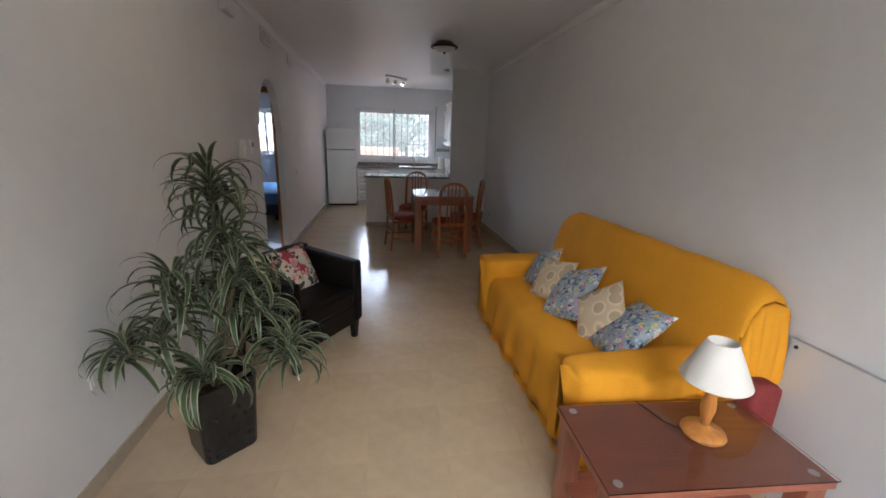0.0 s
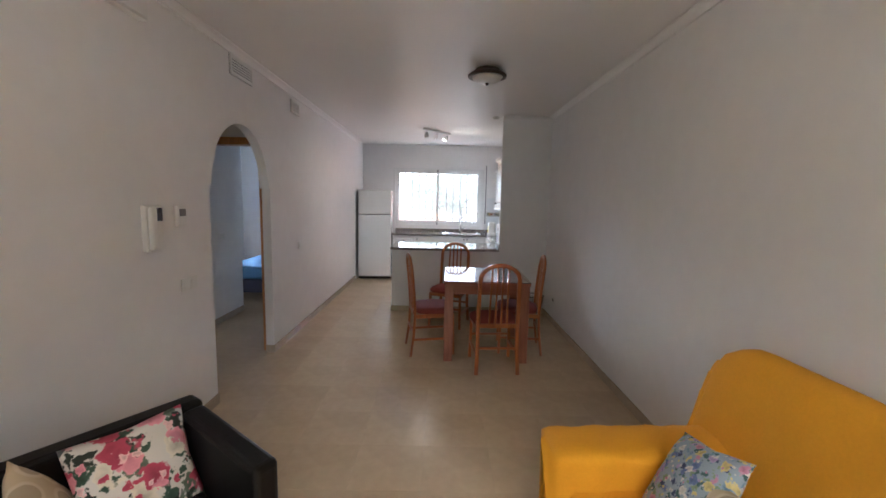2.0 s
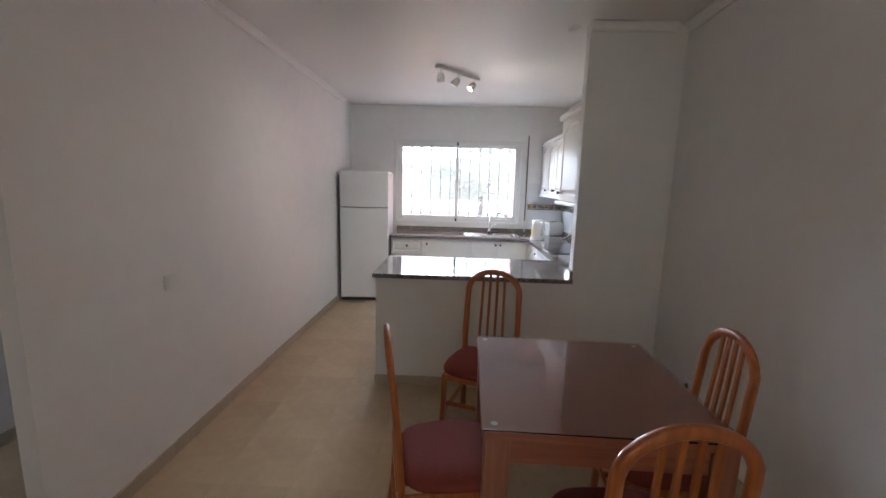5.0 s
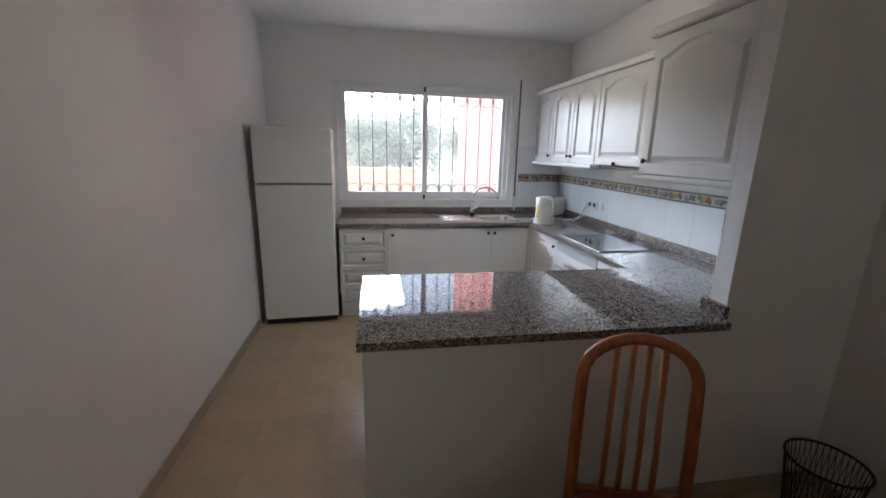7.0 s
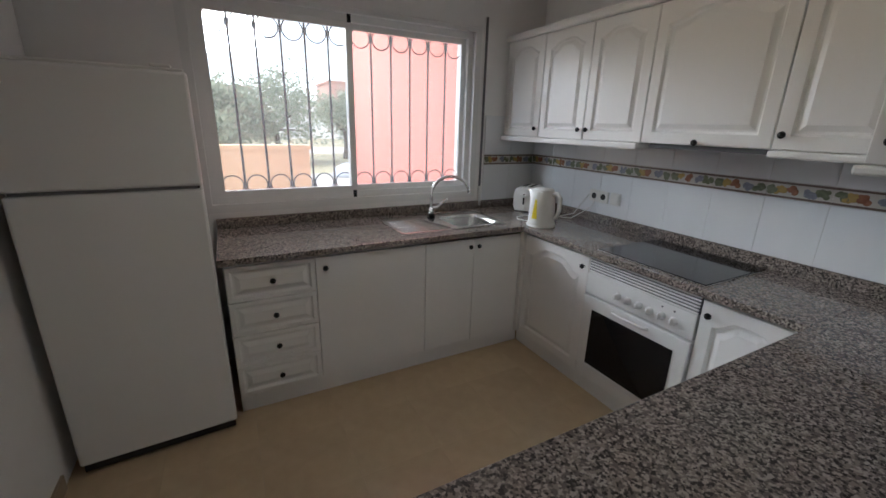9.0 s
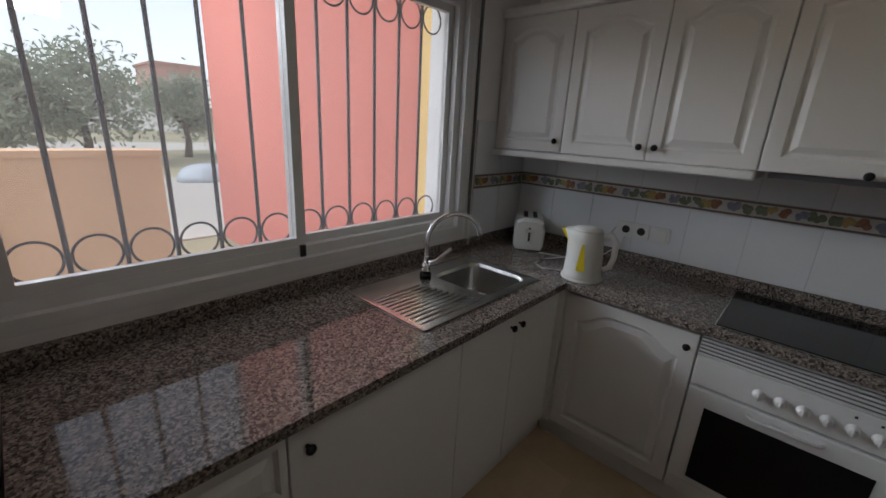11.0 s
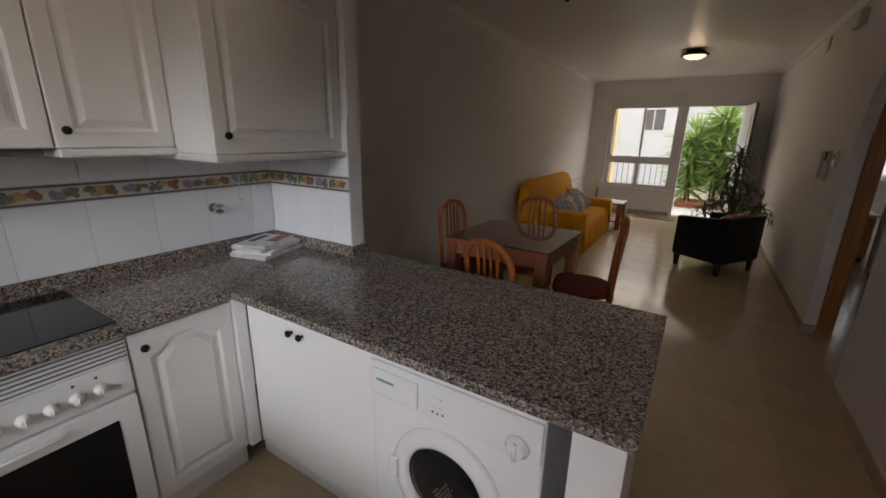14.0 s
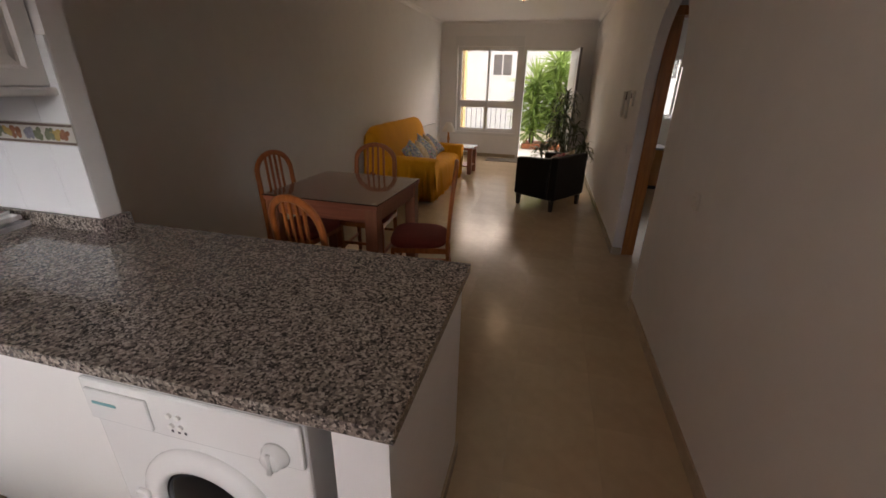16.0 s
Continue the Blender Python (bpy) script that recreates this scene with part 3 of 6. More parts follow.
# roller-blind box line and strap beside the window
structure(part("blind_cover", boxes((KX0 - 0.06, KX1 + 0.06, YB - 0.006, YB, KZ1 + 0.03, KZ1 + 0.28), bevel=0.002), WALL), "off-white cover of the roller blind above the window", "cover")
structure(part("window_surround", boxes((KX0 - 0.045, KX0 + 0.003, YB - 0.008, YB + 0.034, KZ0 - 0.045, KZ1 + 0.02), (KX1 - 0.003, KX1 + 0.045, YB - 0.008, YB + 0.034, KZ0 - 0.045, KZ1 + 0.02), (KX0 + 0.003, KX1 - 0.003, YB - 0.008, YB + 0.034, KZ0 - 0.045, KZ0 + 0.003), (KX0 + 0.003, KX1 - 0.003, YB - 0.008, YB + 0.034, KZ1 - 0.003, KZ1 + 0.02)), ALU), "white aluminium surround of the kitchen window", "trim")
strap = thing("blind_strap", pose(KX1 + 0.09, YB, KZ0), "grey roller blind strap beside the kitchen window", "blind strap")
part("strap", boxes((-0.008, 0.008, -0.012, -0.004, 0.0, 1.25)), RUBBER, strap)
part("strap_box", boxes((-0.014, 0.014, -0.02, 0.0, -0.12, 0.04), bevel=0.003), PLASTIC, strap)

fm = 0.775
win2 = window("window_2", FX0, FX1, FZ0, FZ1, YF - 0.08, [(FX0 + 0.04, fm + 0.02, 1.14, FZ1 - 0.04, -0.016), (fm - 0.02, FX1 - 0.04, 1.14, FZ1 - 0.04, 0.016), (FX0 + 0.04, fm + 0.015, FZ0 + 0.04, 1.08, 0.0), (fm + 0.015, FX1 - 0.04, FZ0 + 0.04, 1.08, 0.0)], "white aluminium front window with a cross rail", -1)
part("cross_rail", boxes((FX0 + 0.045, FX1 - 0.045, YF - 0.11, YF - 0.05, 1.08, 1.14)), ALU, win2)
structure(part("front_window_surround", boxes((DX1 + 0.005, FX0, YF, YF + 0.025, FZ0 - 0.06, 2.42), (FX1, FX1 + 0.05, YF, YF + 0.025, FZ0 - 0.06, 2.42), (FX0, FX1, YF, YF + 0.025, FZ1, 2.42), (FX0, FX1, YF, YF + 0.025, FZ0 - 0.06, FZ0)), ALU), "white panels framing the front window and blind box", "trim")

dr = structure(new("door_1"), "white front door standing open into the room", "door")
dr.matrix_basis = pose(DX0 + 0.05, YF - 0.03, 0, 0, 0, 97)
part("leaf", boxes((0.0, 0.90, -0.02, 0.02, 0.012, 2.15), bevel=0.003), ALU, dr)
part("edge_strip", boxes((0.902, 0.908, -0.021, 0.021, 0.012, 2.15)), RUBBER, dr, "dark edge of the open door")
for z0, z1 in ((0.15, 0.90), (1.05, 2.0)):
    part("panel", boxes((0.14, 0.74, -0.028, 0.028, z0, z1), bevel=0.01), ALU, dr)
hn = part("handle", tube(bmesh.new(), [(0.82, -0.02, 1.02), (0.82, -0.065, 1.02), (0.72, -0.065, 1.02)], 0.009), CHROME, dr, "chrome lever handle", True)
part("handle", tube(bmesh.new(), [(0.82, 0.02, 1.02), (0.82, 0.065, 1.02), (0.72, 0.065, 1.02)], 0.009), CHROME, dr, "chrome lever handle", True)
fr = structure(new("door_frame_3"), "white front door frame", "door frame")
part("jamb", boxes((DX0, DX0 + 0.05, YF - 0.19, YF + 0.005, 0, DH - 0.05)), ALU, fr)
part("jamb", boxes((DX1 - 0.05, DX1, YF - 0.19, YF + 0.005, 0, DH - 0.05)), ALU, fr)
part("lintel", boxes((DX0, DX1, YF - 0.19, YF + 0.005, DH - 0.05, DH)), ALU, fr)
part("threshold", boxes((DX0, DX1, YF - 0.21, YF, -0.004, 0.008)), SKIRT, fr)


def grille():
    """Iron bars outside the kitchen window with a row of rings at foot and head."""
    g = structure(new("window_bars"), "black wrought-iron window bars with rows of rings", "window bars")
    y, n = 10.74, 12
    xs = [-0.575 + 0.145 * i for i in range(n)]
    for x in xs:
        part("bar", tube(bmesh.new(), [(x, y, KZ0 - 0.015), (x, y, KZ1 + 0.015)], 0.0075, 8), IRON, g, smooth=True)
    half = (xs[1] - xs[0]) / 2
    for z in (KZ0 + 0.092, KZ1 - 0.10):
        for x in [xs[0] - half] + [a + half for a in xs]:
            r = half * 0.86
            bm = bmesh.new()
            pts = [(x + r * math.cos(2 * math.pi * i / 28), y, z + r * math.sin(2 * math.pi * i / 28)) for i in range(29)]
            tube(bm, pts, 0.0045, 6)
            part("ring", bm, IRON, g, smooth=True)
    for z in (KZ0 + 0.012, KZ1 - 0.012):
        part("rail", boxes((KX0, KX1, y - 0.006, y + 0.006, z - 0.006, z + 0.006)), IRON, g)
    return g


grille()
for name, y in (("window_3", YF - 0.13), ("window_4", 10.68)):
    x0, x1, z0 = (-3.3, -2.5, 0.95) if y < 1 else (-3.2, -2.2, 1.08)
    window(name, x0, x1, z0, 2.1, y, [(x0 + 0.04, (x0 + x1) / 2 + 0.02, z0 + 0.04, 2.06, -0.016), ((x0 + x1) / 2 - 0.02, x1 - 0.04, z0 + 0.04, 2.06, 0.016)], "white aluminium bedroom window", 1)


# ---- kitchen ----
CT = 0.900   # top of the worktop
CB = 0.866   # underside


def door_slab(w, h, arch, depth=0.02, frame_w=0.06):
    """Cabinet front with a moulded field; arch: rise of the field's curved head. Lies in the x-z plane, front towards -y."""
    bm = bmesh.new()
    n = 14

    def field(inset, rise):
        a, b = inset, w - inset
        top = h - inset
        side = top - rise
        pts = [(a, inset), (b, inset), (b, side)]
        for i in range(1, n):
            u = i / n
            x = b + (a - b) * u
            if rise > 0:
                s = 0.5 - 0.5 * math.cos(min(1.0, max(0.0, (0.5 - abs(u - 0.5)) / 0.36)) * math.pi)
                z = side + rise * s
            else:
                z = top
            pts.append((x, z))
        pts.append((a, side))
        return pts

    f0 = field(frame_w, arch)
    outer = [(0, 0), (w, 0), (w, h)] + [(x, h) for x, z in f0[3:-1]] + [(0, h)]
    e = 0.004
    outer_in = [(min(max(x, e), w - e), min(max(z, e), h - e)) for x, z in outer]
    loops = [[(x, depth, z) for x, z in outer], [(x, e, z) for x, z in outer], [(x, 0, z) for x, z in outer_in], [(x, 0, z) for x, z in f0],
             [(x, 0.011, z) for x, z in field(frame_w + 0.010, arch)], [(x, 0.011, z) for x, z in field(frame_w + 0.019, arch)],
             [(x, 0.0005, z) for x, z in field(frame_w + 0.042, arch)]]
    made = loft(bm, loops, caps=False)
    bm.faces.new(made[0][::-1])
    c = bm.verts.new((w / 2, 0.0005, h / 2))
    last = made[-1]
    for i in range(len(last)):
        bm.faces.new((last[i], last[(i + 1) % len(last)], c))
    return bm


def flat_slab(w, h, depth=0.02):
    return boxes((0, w, 0, depth, 0, h), bevel=0.003)


def knob(parent, x, z, r=0.015):
    bm = bmesh.new()
    prof = [(0.0055, 0.0), (0.0055, 0.010), (r * 0.75, 0.013), (r, 0.019), (r * 0.9, 0.025), (r * 0.45, 0.029)]
    lathe(bm, prof, n=14)
    bmesh.ops.rotate(bm, verts=bm.verts, cent=(0, 0, 0), matrix=Matrix.Rotation(radians(90), 3, "X"))
    bmesh.ops.translate(bm, verts=bm.verts, vec=(x, 0, z))
    return part("knob", bm, BLACK_KNOB, parent, "round black knob", True)


def unit(name, m, w, h, d, fronts, label, z0=0.0, group="", category="cabinet"):
    """A cabinet: carcass and fronts (x0, x1, z0, z1, arch, knobs). Local front at y = 0, body behind."""
    u = thing(name, m, label, category, group)
    part("body", boxes((0.001, w - 0.001, 0.021, d, z0, h)), CABINET, u)
    for x0, x1, a0, a1, arch, knobs in fronts:
        g = 0.0015
        bm = flat_slab(x1 - x0 - 2 * g, a1 - a0 - 2 * g) if arch is None else door_slab(x1 - x0 - 2 * g, a1 - a0 - 2 * g, arch, frame_w=0.022 if a1 - a0 < 0.25 else 0.055 if x1 - x0 > 0.3 else 0.045)
        dn = "drawer" if a1 - a0 < 0.25 else "cabinet_door"
        f = part(dn, bm, CABINET, u)
        f.matrix_basis = pose(x0 + g, 0, a0 + g)
        for kx, kz in knobs:
            kb = knob(f, kx - x0 - g, kz - a0 - g)
    return u


# back run, fronts face -y
BY = 9.91
PL = 0.12
base = "base cabinets of the kitchen"
unit("drawer_unit", pose(-0.60, BY, 0), 0.43, CB, 0.60, [(0.0, 0.43, 0.662, 0.85, 0.0, [(0.215, 0.76)]), (0.0, 0.43, 0.475, 0.662, 0.0, [(0.215, 0.57)]), (0.0, 0.43, 0.298, 0.475, 0.0, [(0.215, 0.39)]), (0.0, 0.43, PL, 0.298, 0.0, [(0.215, 0.21)])], "white four-drawer kitchen unit with black knobs", PL, base)
unit("base_cabinet", pose(-0.17, BY, 0), 0.65, CB, 0.60, [(0.0, 0.65, PL, 0.85, None, [(0.05, 0.79)])], "white base cabinet with one wide door", PL, base)
unit("sink_cabinet", pose(0.48, BY, 0), 0.72, 0.70, 0.60, [(0.0, 0.345, PL, 0.85, None, [(0.311, 0.80)]), (0.345, 0.72, PL, 0.85, None, [(0.374, 0.80)])], "white sink cabinet with two plain doors", PL, base)
structure(part("plinth", boxes((-0.60, 1.26, BY + 0.045, BY + 0.06, 0.002, PL)), CABINET), "white plinth board under the back cabinets", "plinth")
structure(part("corner_post", boxes((1.202, 1.25, 9.882, 9.96, PL, CB)), CABINET), "white corner post between cabinets", "trim")
structure(part("corner_post", boxes((1.203, 1.26, 8.268, 8.318, PL, CB)), CABINET), "white corner post between cabinets", "trim")
# right run, fronts face -x
RX = 1.222
unit("corner_cabinet", pose(RX, 9.88, 0, 0, 0, -90), 0.56, CB, 0.56, [(0.0, 0.56, PL, 0.85, 0.07, [(0.525, 0.788)])], "white base cabinet with arched door panel", PL, base)
unit("narrow_cabinet", pose(RX, 8.693, 0, 0, 0, -90), 0.373, CB, 0.56, [(0.0, 0.373, PL, 0.85, 0.05, [(0.041, 0.79)])], "narrow white base cabinet with arched door panel", PL, base)
structure(part("plinth", boxes((RX + 0.045, RX + 0.06, 8.31, 9.95, 0.002, PL)), CABINET), "white plinth board under the oven run", "plinth")
# peninsula run, fronts face +y
PY = 8.265
unit("peninsula_cabinet", pose(1.20, PY, 0, 0, 0, 180), 0.725, CB, 0.55, [(0.0, 0.725, PL, 0.85, None, [(0.297, 0.776), (0.359, 0.776)])], "white peninsula cabinet with two black knobs", PL, base)
structure(part("plinth", boxes((0.48, 1.26, PY - 0.06, PY - 0.045, 0.002, PL)), CABINET), "white plinth board under the peninsula", "plinth")


def worktops():
    """Granite slabs with a nosed edge and an upstand, cut out round sink and hob."""
    back = structure(new("worktop"), "polished speckled grey-brown granite worktop", "worktop")

    def slab(name, x0, x1, y0, y1):
        bm = bmesh.new()
        box(bm, x0, x1, y0, y1, CB, CT, bevel=0.0022)
        part(name, bm, GRANITE, back)

    slab("slab", -0.62, 0.36, 9.885, YB)
    slab("slab", 0.36, 1.13, 9.885, 9.985)
    slab("slab", 0.36, 1.13, 10.445, YB)
    slab("slab", 1.13, XR, 9.885, YB)
    slab("slab", 1.195, XR, 8.325, 9.885)
    slab("slab", -0.350, SX - 0.004, 7.54, 8.325)
    slab("slab", SX - 0.004, XR, SY1 + 0.005, 8.325)
    for a in ((-0.62, XR, YB - 0.02, YB), (XR - 0.02, XR, SY1 + 0.025, YB - 0.02), (SX, XR, SY1 + 0.005, SY1 + 0.025), (SX - 0.024, SX - 0.002, SY0 - 0.02, SY1 + 0.025)):
        part("upstand", boxes((*a, CT + 0.0005, CT + 0.06), bevel=0.003), GRANITE, back)
    return back


worktops()


# ---- oven, hob, washing machine, fridge ----
def oven():
    o = thing("oven", pose(RX, 9.318, 0, 0, 0, -90), "white built-in oven with dark glass door and row of knobs", "oven")
    w = 0.622
    part("body", boxes((0.005, w - 0.005, 0.02, 0.55, PL, CB - 0.002)), ENAMEL, o)
    # shade between the slats is put into the dark colour of this backing
    part("vent_panel", boxes((0.003, w - 0.003, 0.004, 0.02, 0.770, 0.864)), RUBBER, o, "backing coloured dark as shade between the slats")
    for i in range(6):
        z = 0.773 + i * 0.0152
        part("vent_slat", boxes((0.003, w - 0.003, -0.004, 0.006, z, z + 0.0065), bevel=0.0015), ENAMEL, o)
    pan = part("control_panel", boxes((0.003, w - 0.003, -0.006, 0.02, 0.643, 0.769), bevel=0.004), ENAMEL, o)
    for i in range(6):
        bm = bmesh.new()
        lathe(bm, [(0.020, 0), (0.020, 0.004), (0.016, 0.008), (0.014, 0.022), (0.011, 0.024)], n=18)
        box(bm, -0.003, 0.003, -0.014, 0.014, 0.022, 0.029)
        bmesh.ops.rotate(bm, verts=bm.verts, cent=(0, 0, 0), matrix=Matrix.Rotation(radians(90), 3, "X"))
        bmesh.ops.translate(bm, verts=bm.verts, vec=(0.215 + i * 0.062, -0.006, 0.70))
        part("control_knob", bm, ENAMEL, o, "white turning knob", True)
    for x in (0.46, 0.52):
        part("indicator", boxes((x - 0.004, x + 0.004, -0.008, -0.005, 0.742, 0.750)), DARK_PRINT, o)
    d = part("oven_door", boxes((0.003, w - 0.003, -0.012, 0.02, 0.195, 0.634), bevel=0.005), ENAMEL, o)
    part("glass", boxes((0.07, w - 0.07, -0.0155, -0.0115, 0.225, 0.562), bevel=0.0015), BLACK_GLASS, d, "dark oven glass")
    bm = bmesh.new()
    tube(bm, [(0.20, -0.012, 0.604), (0.215, -0.03, 0.604), (0.40, -0.03, 0.604), (0.415, -0.012, 0.604)], 0.007, 8)
    part("handle", bm, ENAMEL, d, "white bar handle", True)
    part("lower_trim", boxes((0.003, w - 0.003, 0.0, 0.02, PL + 0.002, 0.188), bevel=0.003), CABINET, o)
    return o


oven()
hob = thing("hob", pose(1.488, 8.995, CT), "black glass ceramic hob with thin steel edge set in granite", "hob")
part("rim", boxes((-0.255, 0.255, -0.295, 0.295, 0.0005, 0.0045), bevel=0.0015), STEEL, hob)
part("glass", boxes((-0.25, 0.25, -0.29, 0.29, 0.0046, 0.0075), bevel=0.001), BLACK_GLASS, hob)


def washer():
    w = thing("washing_machine", pose(0.452, 8.30, 0, 0, 0, 180), "white front-loading washing machine under the granite bar", "washing machine")
    part("body", boxes((0.0, 0.595, 0.0, 0.57, 0.02, 0.855), bevel=0.008), ENAMEL, w)
    for x in (0.05, 0.545):
        for y in (0.06, 0.48):
            part("foot", lathe(bmesh.new(), [(0.02, 0), (0.02, 0.022)], (x, y, 0), 12), RUBBER, w)
    part("control_panel", boxes((0.004, 0.591, -0.012, 0.001, 0.712, 0.838), bevel=0.006), ENAMEL, w)
    dw = part("detergent_drawer", boxes((0.02, 0.20, -0.020, -0.011, 0.725, 0.815), bevel=0.004), ENAMEL, w)
    part("label_strip", boxes((0.04, 0.11, -0.0212, -0.0198, 0.775, 0.783)), mat("teal_print", (0.10, 0.30, 0.32), 0.4), dw)
    bm = bmesh.new()
    lathe(bm, [(0.034, 0), (0.034, 0.006), (0.028, 0.012), (0.025, 0.022), (0.02, 0.025)], n=24)
    box(bm, -0.005, 0.005, -0.026, 0.026, 0.022, 0.031)
    bmesh.ops.rotate(bm, verts=bm.verts, cent=(0, 0, 0), matrix=Matrix.Rotation(radians(90), 3, "X"))
    bmesh.ops.translate(bm, verts=bm.verts, vec=(0.525, -0.012, 0.745))
    part("dial", bm, ENAMEL, w, "round white programme dial", True)
    for i, z in enumerate((0.755, 0.785)):
        for x in (0.255, 0.28):
            part("button", lathe_y((0.007, 0.007, 0.006), (x, -0.012, z)), PLASTIC, w)
    for x in (0.25, 0.268, 0.286):
        part("print_mark", boxes((x, x + 0.006, -0.0132, -0.0118, 0.735, 0.742)), DARK_PRINT, w)
    cx, cz = 0.295, 0.475
    ring = bmesh.new()
    ring_profile = [(0.198, 0.0), (0.198, 0.010), (0.188, 0.020), (0.152, 0.026), (0.139, 0.020), (0.135, 0.006)]
    lathe(ring, ring_profile, n=48, caps=False)
    turn_y(ring, (cx, 0.0, cz))
    dd = part("porthole_door", ring, ENAMEL, w, "white porthole ring", True)
    # clear bowl made black: the dark inside the drum is in its colour
    glass = bmesh.new()
    lathe(glass, [(0.136, 0.004), (0.125, 0.009), (0.10, 0.016), (0.05, 0.022), (0.004, 0.024)], n=40)
    turn_y(glass, (cx, 0.0, cz))
    part("porthole_glass", glass, BLACK_GLASS, dd, "curved porthole glass, black for the unlit drum inside", True)
    # drum perforation as steel dots, only on the half that catches light
    drum = bmesh.new()
    for i in range(-9, 10):
        for j in range(-9, 10):
            x, z = i * 0.0125 + (0.00625 if j % 2 else 0), j * 0.0108
            rr = math.hypot(x, z)
            if rr < 0.112 and x - z > -0.015:
                lath = lathe(bmesh.new(), [(0.0042, 0.0), (0.0042, 0.0008)], n=6)
                turn_y(lath, (cx + x, -0.0245 + 0.0165 * (rr / 0.125) ** 1.6, cz + z))
                tmp = bpy.data.meshes.new("t")
                lath.to_mesh(tmp)
                lath.free()
                drum.from_mesh(tmp)
                bpy.data.meshes.remove(tmp)
    part("lit_drum_dots", drum, STEEL, dd)
    part("door_grip", boxes((cx - 0.20, cx - 0.165, -0.035, -0.02, cz - 0.04, cz + 0.04), bevel=0.005), ENAMEL, dd)
    part("kick_panel", boxes((0.01, 0.585, -0.004, 0.002, 0.03, 0.13), bevel=0.002), ENAMEL, w)
    return w


def turn_y(bm, at):
    """Turns a shape made along z so that it points to -y, and moves it."""
    bmesh.ops.rotate(bm, verts=bm.verts, cent=(0, 0, 0), matrix=Matrix.Rotation(radians(90), 3, "X"))
    bmesh.ops.translate(bm, verts=bm.verts, vec=at)
    return bm


def lathe_y(spec, at):
    r0, r1, h = spec
    return turn_y(lathe(bmesh.new(), [(r0, 0), (r1, h)], n=12), at)


washer()


def fridge():
    f = thing("fridge", pose(-1.248, 9.785, 0, 0, 0, 3.5), "tall white two-door fridge freezer with dark sides", "fridge")
    w, h, d = 0.625, 1.712, 0.62
    part("body", boxes((0.0, w, 0.055, d, 0.035, h - 0.005), bevel=0.006), ENAMEL, f)
    part("side_seal", boxes((0.012, w - 0.012, 0.042, 0.056, 0.045, h - 0.012)), GAP, f, "dark rubber door seal")
    part("freezer_door", boxes((0.0, w, 0.0, 0.042, 1.262, h), bevel=0.012), ENAMEL, f)
    part("fridge_door", boxes((0.0, w, 0.0, 0.042, 0.055, 1.250), bevel=0.012), ENAMEL, f)
    part("grip", boxes((0.02, w - 0.02, 0.004, 0.03, 1.251, 1.261)), RUBBER, f, "grey grip recess")
    part("top_cover", boxes((0.01, w - 0.01, 0.02, d - 0.02, h + 0.0005, h + 0.012), bevel=0.004), PLASTIC, f)
    part("hinge", boxes((w - 0.12, w - 0.05, 0.01, 0.06, h + 0.0125, h + 0.024), bevel=0.004), PLASTIC, f)
    part("base_grille", boxes((0.01, w - 0.01, 0.02, 0.06, 0.012, 0.05)), GAP, f, "dark base grille")
    for x in (0.06, w - 0.06):
        for y in (0.10, d - 0.06):
            part("foot", lathe(bmesh.new(), [(0.02, 0), (0.02, 0.036)], (x, y, 0), 12), RUBBER, f)
    return f


fridge()


# ---- sink ----
def sink():
    s = thing("sink", pose(0.745, 10.215, CT), "stainless steel sink with ribbed drainer set in granite", "sink")
    x0, x1, y0, y1 = -0.385, 0.385, -0.23, 0.23
    bx0, bx1, by0, by1 = 0.02, 0.345, -0.185, 0.135
    bm = bmesh.new()

    def rounded(x0, x1, y0, y1, r, z, n=5):
        pts = []
        for cx, cy, a0 in ((x1 - r, y0 + r, -90), (x1 - r, y1 - r, 0), (x0 + r, y1 - r, 90), (x0 + r, y0 + r, 180)):
            for i in range(n + 1):
                a = radians(a0 + 90 * i / n)
                pts.append((cx + r * math.cos(a), cy + r * math.sin(a), z))
        return pts

    loft(bm, [rounded(x0, x1, y0, y1, 0.02, 0.0005), rounded(x0, x1, y0, y1, 0.02, 0.006), rounded(x0 + 0.008, x1 - 0.008, y0 + 0.008, y1 - 0.008, 0.018, 0.007),
              rounded(bx0, bx1, by0, by1, 0.05, 0.004), rounded(bx0 + 0.008, bx1 - 0.008, by0 + 0.008, by1 - 0.008, 0.05, -0.01),
              rounded(bx0 + 0.02, bx1 - 0.02, by0 + 0.02, by1 - 0.02, 0.055, -0.14), rounded(bx0 + 0.07, bx1 - 0.07, by0 + 0.07, by1 - 0.07, 0.05, -0.155)], caps=False)
    last = [v for v in bm.verts if abs(v.co.z + 0.155) < 1e-4]
    bm.verts.ensure_lookup_table()
    bm.faces.new(bm.verts[len(bm.verts) - len(last):])
    part("basin", bm, STEEL, s, smooth=False)
    for i in range(11):
        y = -0.185 + i * 0.0265
        rib = bmesh.new()
        tube(rib, [(-0.36, y, 0.0068), (-0.03 - 0.008 * i, y, 0.0068)], 0.0042, 8)
        part("rib", rib, STEEL, s, smooth=True)
    part("drain", lathe(bmesh.new(), [(0.03, -0.1548), (0.03, -0.152), (0.012, -0.151)], ((bx0 + bx1) / 2, (by0 + by1) / 2, 0), 20), CHROME, s)
    return s


